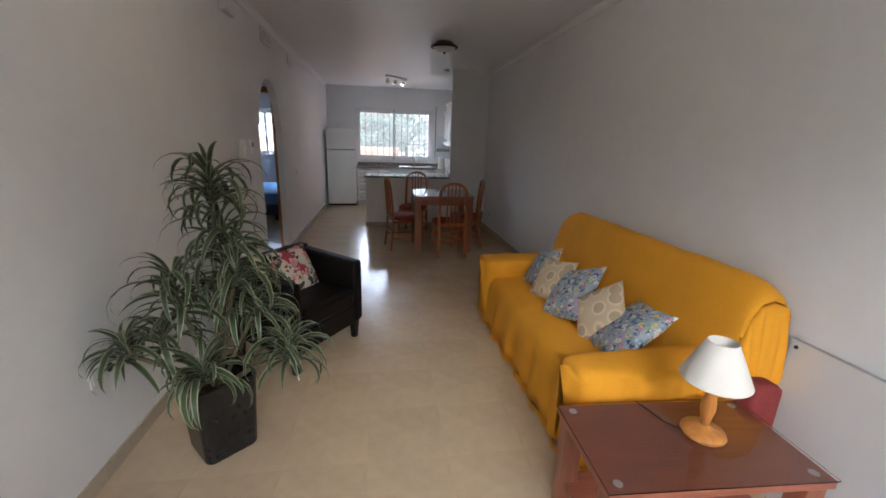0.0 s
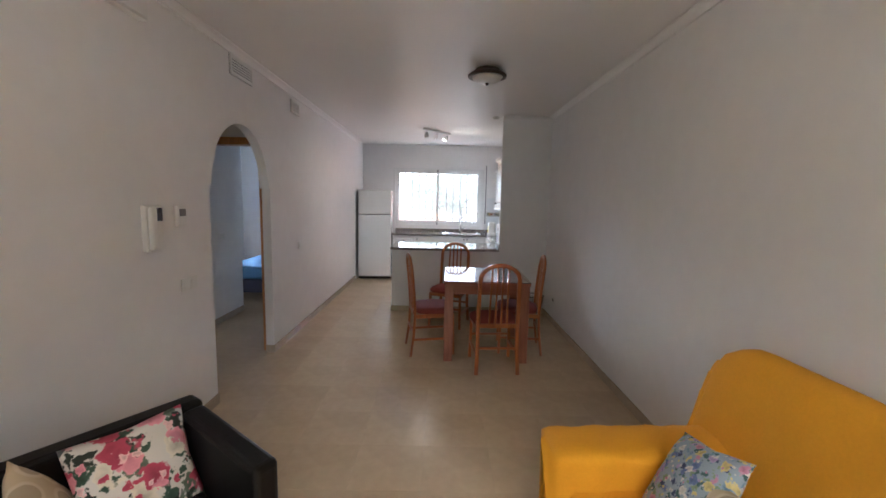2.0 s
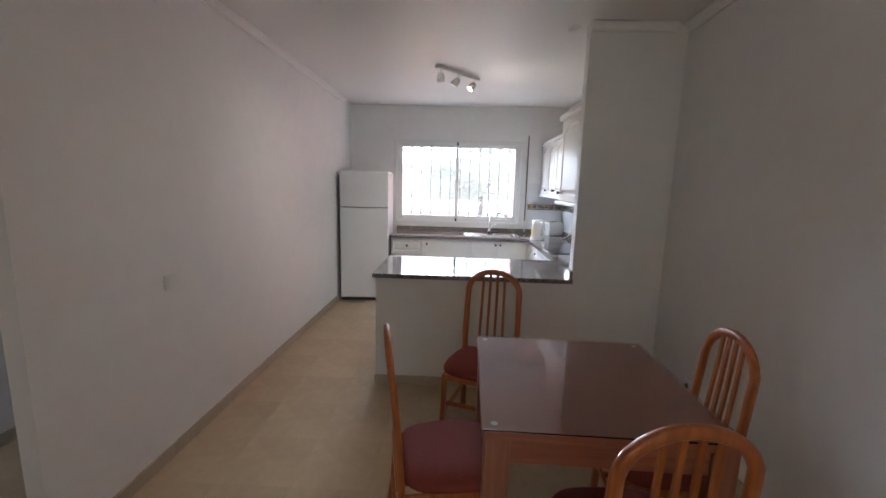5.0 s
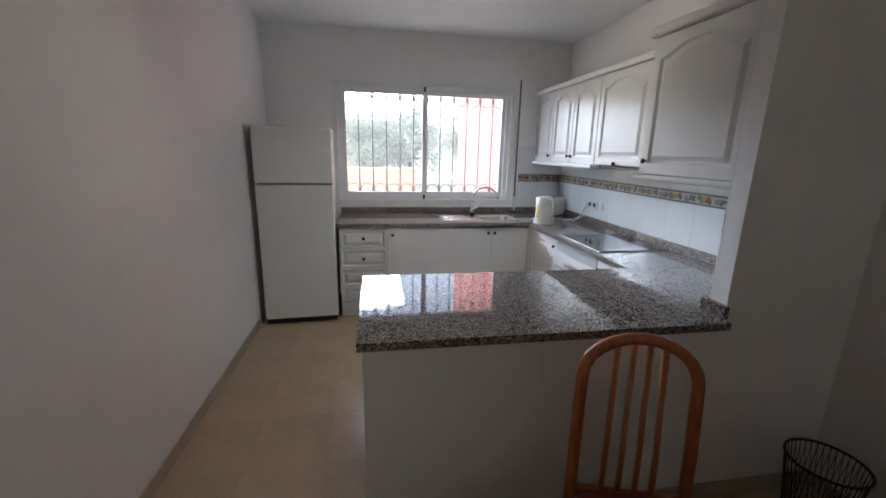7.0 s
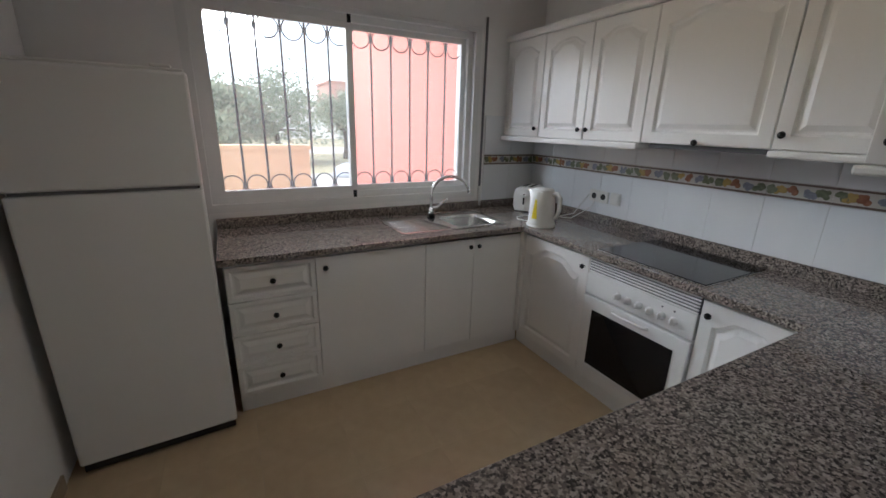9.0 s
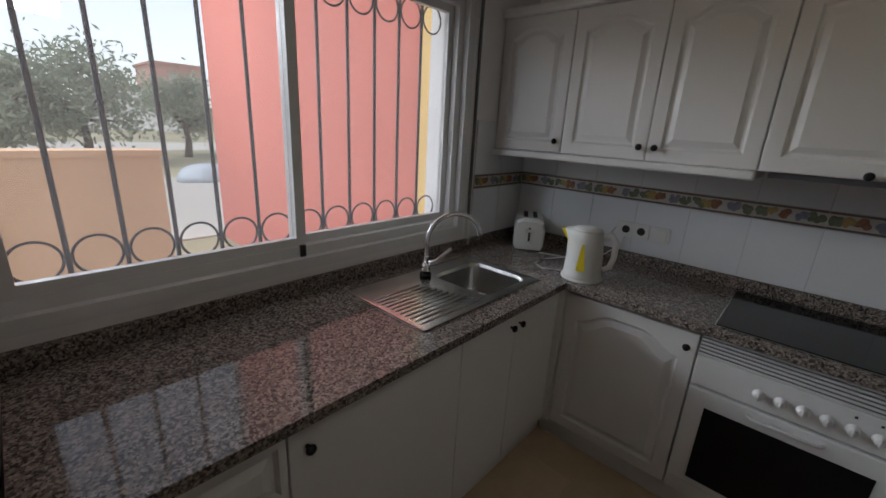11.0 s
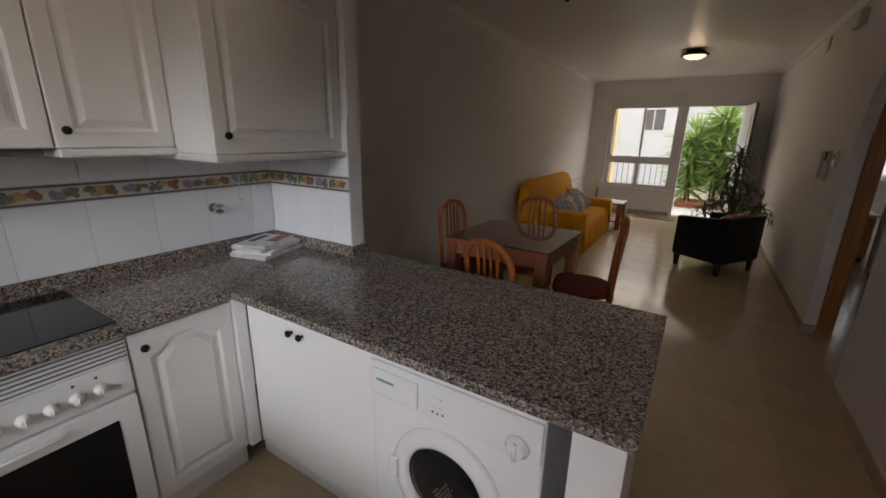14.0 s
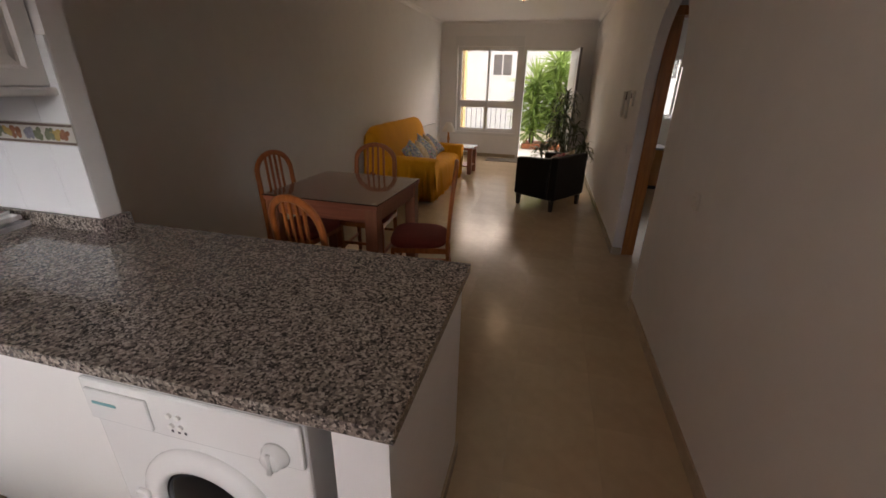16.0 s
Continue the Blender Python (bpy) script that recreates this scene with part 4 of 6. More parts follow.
sink()
tp = thing("kitchen_tap", pose(0.735, 10.36, CT + 0.007), "chrome swan-neck kitchen tap with black base", "tap")
part("base", lathe(bmesh.new(), [(0.027, 0), (0.027, 0.014), (0.023, 0.018)], n=20), BLACK_KNOB, tp, "dark tap base", True)
part("body", lathe(bmesh.new(), [(0.022, 0.0182), (0.022, 0.05), (0.017, 0.060), (0.013, 0.064)], n=20), CHROME, tp, smooth=True)
part("spout", tube(bmesh.new(), [(0, 0, 0.055), (0, 0, 0.16)] + [(0.122 * (1 - math.cos(a)), -0.058 * (1 - math.cos(a)), 0.16 + 0.13 * math.sin(a)) for a in [math.pi * i / 14 * 0.90 for i in range(1, 15)]] + [(0.240, -0.114, 0.178)], 0.011, 12), CHROME, tp, "curved chrome spout", True)
part("lever", tube(bmesh.new(), [(0.0, -0.015, 0.065), (0.03, -0.04, 0.075), (0.085, -0.075, 0.135)], [0.014, 0.011, 0.009], 10), CHROME, tp, "chrome lever", True)


# ---- wall cabinets ----
UB, UT = 1.473, 2.142
wallg = "wall cabinets of the kitchen"
UX = 1.466


def wall_unit(y_hi, w, knobs, label, doors=None, bottom=UB, arch=0.045):
    fr = doors or [(0.0, w, bottom, UT, arch, knobs)]
    return unit("wall_cabinet", pose(UX, y_hi, 0, 0, 0, -90), w, UT, XR - UX, fr, label, bottom - 0.0, wallg)


wall_unit(YB - 0.005, YB - 0.005 - 10.142, [(YB - 0.005 - 10.172, UB + 0.06)], "white corner wall cabinet with moulded door")
wall_unit(10.141, 0.415, [(0.387, UB + 0.06)], "white wall cabinet with moulded door and black knob")
wall_unit(9.725, 0.415, [(0.037, UB + 0.06)], "white wall cabinet with moulded door and black knob")
wall_unit(9.309, 0.612, [(0.303, UB + 0.015)], "white extractor cabinet with moulded door above the hob")
wall_unit(8.696, 0.372, [(0.034, UB + 0.06)], "narrow white wall cabinet with moulded door")
DXF = 1.182
unit("deep_wall_cabinet", pose(DXF, 8.322, 0, 0, 0, -90), 0.648, UT, XR - DXF, [(0.0, 0.648, UB - 0.02, UT, 0.05, [(0.05, UB + 0.05)])], "deep white wall cabinet beside the stub wall", UB - 0.02, wallg)
structure(part("filler_panel", boxes((UX + 0.002, XR, 8.3225, 8.324, UB, UT)), CABINET), "white filler between wall cabinets", "trim")
for a in ((UX - 0.028, XR, 9.31, YB, UB - 0.036, UB - 0.001), (UX - 0.028, XR, 8.33, 8.695, UB - 0.03, UB - 0.001), (DXF - 0.028, XR, SY1 + 0.003, 8.335, UB - 0.05, UB - 0.021)):
    structure(part("light_rail", boxes(a, bevel=0.008), CABINET), "white moulded rail under the wall cabinets", "trim")
for a in ((UX - 0.03, XR, 8.33, YB, UT + 0.001, UT + 0.045), (DXF - 0.03, XR, SY1 + 0.003, 8.335, UT + 0.001, UT + 0.05)):
    structure(part("cornice", boxes(a, bevel=0.012), CABINET), "white cornice on top of the wall cabinets", "trim")
hood = thing("extractor_hood", pose(UX, 8.70, UB - 0.022), "grey underside of the built-in extractor hood", "extractor hood")
part("tray", boxes((0.03, 0.34, 0.02, 0.575, 0.0, 0.021), bevel=0.003), RUBBER, hood)

# ---- kitchen small things ----
kt = thing("kettle", pose(1.332, 9.872, CT, 0, 0, -78) @ Matrix.Diagonal((1.08, 1.08, 1.12, 1)), "white plastic electric kettle with yellow water window", "kettle")
bm = bmesh.new()
prof = [(0.083, 0.0), (0.088, 0.012), (0.082, 0.03), (0.078, 0.10), (0.072, 0.17), (0.070, 0.205), (0.066, 0.212)]
lathe(bm, prof, n=28)
for v in bm.verts:
    if v.co.z > 0.15 and v.co.x < -0.03:
        v.co.x -= (v.co.z - 0.15) * 0.45
part("jug", bm, PLASTIC, kt, smooth=True)
part("lid", lathe(bmesh.new(), [(0.064, 0.2125), (0.060, 0.222), (0.03, 0.228), (0.004, 0.229)], n=28), PLASTIC, kt, smooth=True)
part("handle", tube(bmesh.new(), [(0.066, 0, 0.195), (0.10, 0, 0.205), (0.122, 0, 0.18), (0.122, 0, 0.11), (0.11, 0, 0.07), (0.085, 0, 0.055)], [0.012, 0.014, 0.014, 0.013, 0.012, 0.010], 10), PLASTIC, kt, "white loop handle", True)
bm = bmesh.new()
loft(bm, [[(r * math.cos(a), r * math.sin(a), z) for r, a, z in ((0.0835, radians(-100), 0.05), (0.0835, radians(-74), 0.05), (0.0745, radians(-84), 0.165), (0.0745, radians(-92), 0.165))],
          [(r * math.cos(a), r * math.sin(a), z) for r, a, z in ((0.075, radians(-100), 0.05), (0.075, radians(-74), 0.05), (0.068, radians(-84), 0.165), (0.068, radians(-92), 0.165))]])
part("water_window", bm, YELLOW_PRINT, kt, "yellow water level window")
bm = bmesh.new()
loft(bm, [[(-0.112, -0.010, 0.207), (-0.112, 0.010, 0.207), (-0.07, 0.03, 0.208), (-0.07, -0.03, 0.208)], [(-0.086, -0.008, 0.165), (-0.086, 0.008, 0.165), (-0.070, 0.018, 0.165), (-0.070, -0.018, 0.165)]])
part("spout", bm, YELLOW_PRINT, kt, "yellow spout")
part("power_base", lathe(bmesh.new(), [(0.09, -0.0), (0.092, 0.006), (0.088, 0.010)], n=28), PLASTIC, kt)

to = thing("toaster", pose(1.625, 10.36, CT, 0, 0, -58), "small white plastic toaster in the worktop corner", "toaster")
bm = bmesh.new()
ring = [(-0.075, 0.0), (0.075, 0.0), (0.088, 0.03), (0.090, 0.12), (0.078, 0.165), (0.045, 0.185), (-0.045, 0.185), (-0.078, 0.165), (-0.090, 0.12), (-0.088, 0.03)]
loft(bm, [[(u * s, y, 0.008 + w * s) for u, w in ring] for y, s in ((-0.14, 0.90), (-0.125, 1.0), (0.125, 1.0), (0.14, 0.90))])
part("shell", bm, PLASTIC, to, smooth=False)
# no openings: dark strips carry the shade inside bread and lever slots
part("slot", boxes((-0.04, -0.015, -0.09, 0.09, 0.1885, 0.1945), (0.015, 0.04, -0.09, 0.09, 0.1885, 0.1945)), GAP, to, "dark strips for the shaded inside of the bread slots")
part("lever_slot", boxes((-0.006, 0.006, -0.1435, -0.139, 0.06, 0.14)), GAP, to)
part("lever", boxes((-0.022, 0.022, -0.162, -0.1436, 0.115, 0.132), bevel=0.004), PLASTIC, to)
part("dial", lathe_y((0.016, 0.013, 0.012), (0.0, -0.1405, 0.035)), PLASTIC, to, "round dial")
part("foot", boxes((-0.07, 0.07, -0.11, 0.11, 0.0, 0.008)), RUBBER, to)
cb = thing("appliance_cable", pose(0, 0, CT), "white appliance cable lying on the worktop", "cable")
part("cable", tube(bmesh.new(), [(1.52, 10.22, 0.005), (1.56, 10.10, 0.004), (1.62, 10.02, 0.004), (1.70, 10.05, 0.004), (1.74, 9.98, 0.03), (1.795, 9.90, 0.19)], 0.0035, 6), PLASTIC, cb, smooth=True)
cb2 = thing("appliance_cable", pose(0, 0, CT), "white kettle cable curled on the worktop", "cable")
part("cable", tube(bmesh.new(), [(1.33, 9.965, 0.006), (1.29, 10.07, 0.004), (1.33, 10.13, 0.004), (1.43, 10.14, 0.004), (1.55, 10.06, 0.012), (1.68, 9.94, 0.008), (1.77, 9.85, 0.10), (1.797, 9.84, 0.18)], 0.0035, 6), PLASTIC, cb2, smooth=True)


def socket(m, kind, label):
    s = thing("wall_socket" if kind == "socket" else "light_switch", m, label, "socket" if kind == "socket" else "switch")
    part("plate", boxes((-0.041, 0.041, -0.011, 0.0, -0.041, 0.041), bevel=0.004), PLASTIC, s)
    if kind == "socket":
        # flat dark disc, the shade of the recess in its colour
        part("well", turn_y(lathe(bmesh.new(), [(0.021, 0), (0.021, 0.0022), (0.018, 0.0022)], n=20), (0, -0.0105, 0)), GAP, s, "dark disc for the shade in the round socket well")
    else:
        part("rocker", boxes((-0.028, 0.028, -0.0155, -0.0105, -0.028, 0.028), bevel=0.002), PLASTIC, s)
    return s


TX = XR - 0.009
socket(pose(TX, 9.845, 1.085, 0, 0, -90), "socket", "white wall socket above the worktop")
socket(pose(TX, 9.765, 1.085, 0, 0, -90), "socket", "white wall socket above the worktop")
socket(pose(TX, 9.665, 1.085, 0, 0, -90), "switch", "white switch plate above the worktop")
vl = thing("gas_valve", pose(TX, 8.03, 1.145, 0, 0, -90), "round chrome stop valve on the tiled wall", "valve")
part("rose", turn_y(lathe(bmesh.new(), [(0.03, 0), (0.03, 0.004), (0.014, 0.012), (0.012, 0.035)], n=24), (0, 0, 0)), CHROME, vl, smooth=True)
part("grip", turn_y(lathe(bmesh.new(), [(0.012, 0.036), (0.026, 0.040), (0.028, 0.058), (0.022, 0.066), (0.01, 0.069)], n=24), (0, 0, 0)), CHROME, vl, smooth=True)
hk = thing("wall_hook", pose(TX, 7.878, 1.185, 0, 0, -90), "small white stick-on hook with a short cord on the tiles", "hook")
part("plate", boxes((-0.014, 0.014, -0.006, -0.0005, -0.02, 0.02), bevel=0.002), PLASTIC, hk)
part("hook", tube(bmesh.new(), [(0, -0.006, -0.004), (0, -0.022, -0.012), (0, -0.026, 0.004)], 0.004, 8), PLASTIC, hk, smooth=True)
part("cord", tube(bmesh.new(), [(0, -0.004, 0.02), (0.002, -0.004, 0.07), (-0.001, -0.004, 0.13)], 0.0022, 6), PLASTIC, hk, "thin white cord", True)
for i, (w, d, h, dx, dy, rz, mt) in enumerate(((0.23, 0.31, 0.020, 0, 0, 14, PAPER), (0.215, 0.29, 0.018, 0.008, 0.004, 26, PAPER), (0.215, 0.28, 0.018, -0.006, 0.008, 8, PAPER), (0.19, 0.26, 0.010, 0.006, 0.012, 20, PAPER))):
    z = CT + 0.0005 + sum((0.0205, 0.0185, 0.0185)[:i])
    mg = thing("magazine", pose(1.595 + dx, 7.87 + dy, z, 0, 0, rz), "white printed magazine in a small pile on the worktop", "magazine", "pile of magazines")
    part("page_block", boxes((-w / 2, w / 2, -d / 2 + 0.0, d / 2, 0.0, h), bevel=0.0015), mt, mg)
    if i == 3:
        part("cover_print", boxes((-0.085, -0.02, -0.12, 0.02, h + 0.0002, h + 0.0012)), RED_PRINT, mg, "red printed picture")
        part("cover_title", boxes((0.03, 0.07, -0.09, 0.05, h + 0.0002, h + 0.0012)), DARK_PRINT, mg, "dark printed band")

# spot bar
sb = thing("spot_bar", pose(0.245, 8.83, H, 0, 0, 48), "white ceiling bar with three lit spot lamps", "ceiling lamp")
part("bar", boxes((-0.31, 0.31, -0.02, 0.02, -0.032, -0.0005), bevel=0.006), PLASTIC, sb)
part("rose", lathe(bmesh.new(), [(0.05, -0.001), (0.05, -0.014), (0.03, -0.03)], n=20), PLASTIC, sb)
for x, ry, rx in ((-0.25, -30, 25), (0.0, 10, 40), (0.25, 35, 20)):
    stem = part("stem", lathe(bmesh.new(), [(0.008, -0.032), (0.008, -0.07)], (x, 0, 0), 10), CHROME, sb)
    bm = bmesh.new()
    lathe(bm, [(0.022, 0.0), (0.034, -0.03), (0.038, -0.075)], n=20)
    sp = part("spot_head", bm, PLASTIC, sb, smooth=True)
    sp.matrix_basis = pose(x, 0, -0.065, rx, ry, 0)
    part("bulb", lathe(bmesh.new(), [(0.033, -0.0755), (0.028, -0.079), (0.01, -0.081)], n=18), SPOT_GLOW, sp, "lit spot glass")
# light of the three spots
spot_lamp("spot_bulb", (0.08, 8.62, H - 0.17), (-0.9, 7.6, 1.3), 7, 95, (1.0, 0.85, 0.62))
spot_lamp("spot_bulb", (0.22, 8.80, H - 0.17), (1.9, 9.0, 1.9), 9, 110, (1.0, 0.82, 0.58))
spot_lamp("spot_bulb", (0.36, 8.99, H - 0.17), (0.05, 10.2, 0.6), 13, 100, (1.0, 0.87, 0.70))


# ---- dining place ----
def chair(m, label):
    c = thing("dining_chair", m, label, "chair", "chairs round the dining table")
    # local: seat faces +y, back at y = -0.20
    hw = 0.178

    def back_pts(side):
        return [(side * (hw + 0.01), -0.235, 0.0), (side * hw, -0.205, 0.22), (side * hw, -0.195, 0.44), (side * hw, -0.205, 0.62), (side * (hw - 0.004), -0.228, 0.86)]

    arch = [(-(hw - 0.004) * math.cos(math.pi * i / 12), -0.230 - 0.014 * math.sin(math.pi * i / 12), 0.86 + 0.135 * math.sin(math.pi * i / 12)) for i in range(1, 12)]
    pts = back_pts(-1) + arch + back_pts(1)[::-1]
    bm = bmesh.new()
    rings = []
    vs = [Vector(p) for p in pts]
    for i, p in enumerate(vs):
        d = (vs[min(i + 1, len(vs) - 1)] - vs[max(i - 1, 0)]).normalized()
        u = Vector((0, 1, 0))
        s = d.cross(u).normalized()
        u = s.cross(d)
        w, h = 0.036, 0.026
        rings.append([p + s * a * w / 2 + u * b * h / 2 for a, b in ((-1, -0.6), (-0.6, -1), (0.6, -1), (1, -0.6), (1, 0.6), (0.6, 1), (-0.6, 1), (-1, 0.6))])
    loft(bm, rings)
    part("back_frame", bm, CHAIR_WOOD, c, "bent arched back frame", True)
    part("back_rail", boxes((-hw + 0.01, hw - 0.01, -0.215, -0.193, 0.425, 0.462), bevel=0.004), CHAIR_WOOD, c)
    for i in range(4):
        x = (i - 1.5) * 0.053
        top = 0.86 + 0.135 * math.sin(math.acos(min(1, abs(x * 0.9) / hw))) - 0.006
        part("slat", bar(bmesh.new(), [(x, -0.204, 0.46), (x * 0.98, -0.207, 0.60), (x * 0.93, -0.226, 0.80), (x * 0.9, -0.240, top)], 0.016, 0.011, up=(0, 1, 0)), CHAIR_WOOD, c)
    for s in (-1, 1):
        part("front_leg", bar(bmesh.new(), [(s * 0.195, 0.195, 0.0), (s * 0.190, 0.190, 0.22), (s * 0.188, 0.185, 0.425)], 0.028, 0.028, up=(0, 1, 0)), CHAIR_WOOD, c)
        part("side_rail", boxes((s * 0.188 - 0.01, s * 0.188 + 0.01, -0.195, 0.19, 0.385, 0.425), bevel=0.003), CHAIR_WOOD, c)
        part("side_stretcher", bar(bmesh.new(), [(s * 0.19, -0.21, 0.17), (s * 0.192, 0.19, 0.17)], 0.016, 0.022), CHAIR_WOOD, c)
    part("front_rail", boxes((-0.188, 0.188, 0.176, 0.196, 0.385, 0.425), bevel=0.003), CHAIR_WOOD, c)
    part("front_stretcher", bar(bmesh.new(), [(-0.19, 0.19, 0.24), (0.19, 0.19, 0.24)], 0.014, 0.022), CHAIR_WOOD, c)
    part("back_stretcher", bar(bmesh.new(), [(-0.19, -0.21, 0.24), (0.19, -0.21, 0.24)], 0.014, 0.022), CHAIR_WOOD, c)
    bm = bmesh.new()
    n = 32

    def seat_ring(k, z):
        out = []
        for i in range(n):
            a = 2 * math.pi * i / n
            ca, sa = math.cos(a), math.sin(a)
            e = 0.55
            x = 0.212 * k * math.copysign(abs(ca) ** e, ca)
            y = 0.205 * k * math.copysign(abs(sa) ** e, sa)
            x *= 1.0 + 0.08 * (y / 0.2)
            out.append((x, y + 0.012, z))
        return out

    loft(bm, [seat_ring(0.96, 0.4255), seat_ring(1.0, 0.435), seat_ring(1.01, 0.452), seat_ring(0.97, 0.470), seat_ring(0.86, 0.483), seat_ring(0.6, 0.490), seat_ring(0.25, 0.492)])
    part("seat", bm, SEAT_CLOTH, c, "dark red upholstered seat", True)
    return c


first = chair(pose(0.855, 5.765, 0, 0, 0, 3), "orange-brown wooden dining chair with arched slatted back and dark red seat")
copy_thing(first, pose(0.255, 6.155, 0, 0, 0, -78))
copy_thing(first, pose(1.17, 6.23, 0, 0, 0, 84))
tagged(copy_thing(first, pose(0.465, 7.045, 0, 0, 0, 162)), "orange-brown wooden dining chair standing by the granite bar")


def dining_table():
    t = thing("dining_table", pose(0.80, 6.205, 0, 0, 0, -1.5), "square reddish wooden dining table with glass top", "table")
    a = 0.41
    part("tabletop", boxes((-a, a, -a, a, 0.755, 0.785), bevel=0.004), TABLE_WOOD, t)
    for sx in (-1, 1):
        for sy in (-1, 1):
            x, y = sx * (a - 0.05), sy * (a - 0.05)
            part("leg", boxes((x - 0.042, x + 0.042, y - 0.042, y + 0.042, 0.0, 0.7545), bevel=0.004), LEG_WOOD, t)
        part("apron", boxes((sx * (a - 0.03) - 0.011, sx * (a - 0.03) + 0.011, -a + 0.093, a - 0.093, 0.665, 0.7545)), TABLE_WOOD, t)
    for sy in (-1, 1):
        part("apron", boxes((-a + 0.093, a - 0.093, sy * (a - 0.03) - 0.011, sy * (a - 0.03) + 0.011, 0.665, 0.7545)), TABLE_WOOD, t)
    g = part("glass_top", boxes((-a - 0.004, a + 0.004, -a - 0.004, a + 0.004, 0.7875, 0.7935), bevel=0.0015), TABLE_GLASS, t, "clear glass sheet on the tabletop")
    for sx in (-1, 1):
        for sy in (-1, 1):
            part("glass_pad", lathe(bmesh.new(), [(0.012, 0.7852), (0.012, 0.7874)], (sx * (a - 0.04), sy * (a - 0.04), 0), 12), PLASTIC, t)
    return t


dining_table()


# ---- armchair ----
def armchair():
    c = thing("armchair", pose(-0.67, 3.27, 0, 0, 0, -124), "black leather tub armchair with low back", "armchair")
    # local: faces +y
    w, d = 0.36, 0.31
    for x in (-w + 0.05, w - 0.05):
        for y in (-d + 0.05, d - 0.05):
            bm = bmesh.new()
            loft(bm, [[(x + a * s, y + b * s, z) for a, b in ((-1, -1), (1, -1), (1, 1), (-1, 1))] for z, s in ((0.0, 0.018), (0.14, 0.026))])
            part("leg", bm, LEG_BLACK, c, "short tapered black leg")
    part("base", boxes((-w + 0.02, w - 0.02, -d + 0.02, d - 0.01, 0.1405, 0.29), bevel=0.012), LEATHER, c)
    part("seat_cushion", boxes((-w + 0.10, w - 0.10, -d + 0.10, d + 0.005, 0.291, 0.43), bevel=0.035), LEATHER, c, smooth=False)
    for s in (-1, 1):
        bm = bmesh.new()
        xa, xb = s * (w - 0.095), s * w
        x0, x1 = min(xa, xb), max(xa, xb)
        box(bm, x0, x1, -d + 0.095, d, 0.15, 0.632, bevel=0.022, seg=3)
        for v in bm.verts:
            if v.co.z > 0.5:
                v.co.z += 0.05 * (d - v.co.y) / (2 * d)
        part("arm", bm, LEATHER, c)
    bm = bmesh.new()
    box(bm, -w, w, -d, -d + 0.10, 0.15, 0.692, bevel=0.022, seg=3)
    part("backrest", bm, LEATHER, c)
    return c


armchair()


def cushion(name, m, size, thick, material, label, group=""):
    c = thing(name, m, label, "cushion", group)
    n = 16
    bm = bmesh.new()
    grid = {}
    for side in (1, -1):
        for i in range(n + 1):
            for j in range(n + 1):
                u, v = i / n * 2 - 1, j / n * 2 - 1
                edge = (1 - abs(u) ** 2.6) * (1 - abs(v) ** 2.6)
                pinch = 1 - 0.09 * (1 - min(1, abs(u) * abs(v))) * max(abs(u), abs(v)) ** 4
                x, y = u * size / 2 * pinch, v * size / 2 * pinch
                z = side * thick / 2 * max(edge, 0) ** 0.55
                z += 0.006 * noise.noise(Vector((x * 14, y * 14, side * 3.0)))
                if edge <= 1e-6:
                    z = 0.0
                    if (0, i, j) not in grid:
                        grid[(0, i, j)] = bm.verts.new((x, y, z))
                    grid[(side, i, j)] = grid[(0, i, j)]
                else:
                    grid[(side, i, j)] = bm.verts.new((x, y, z))
        for i in range(n):
            for j in range(n):
                bm.faces.new([grid[(side, a, b)] for a, b in ((i, j), (i + 1, j), (i + 1, j + 1), (i, j + 1))])
    part("cover", bm, material, c, smooth=True)
    return c


# armchair cushions lean on its arm and back
cushion("cushion", pose(-0.71, 3.395, 0.55, 62, 0, 58), 0.37, 0.13, PINK_FLORAL, "white cushion with pink roses leaning in the armchair")
cushion("cushion", pose(-0.835, 3.185, 0.55, 66, 0, 124) @ pose(0, 0, 0, 0, 0, 25), 0.31, 0.11, BEIGE_CUSHION, "beige patterned cushion leaning in the armchair")


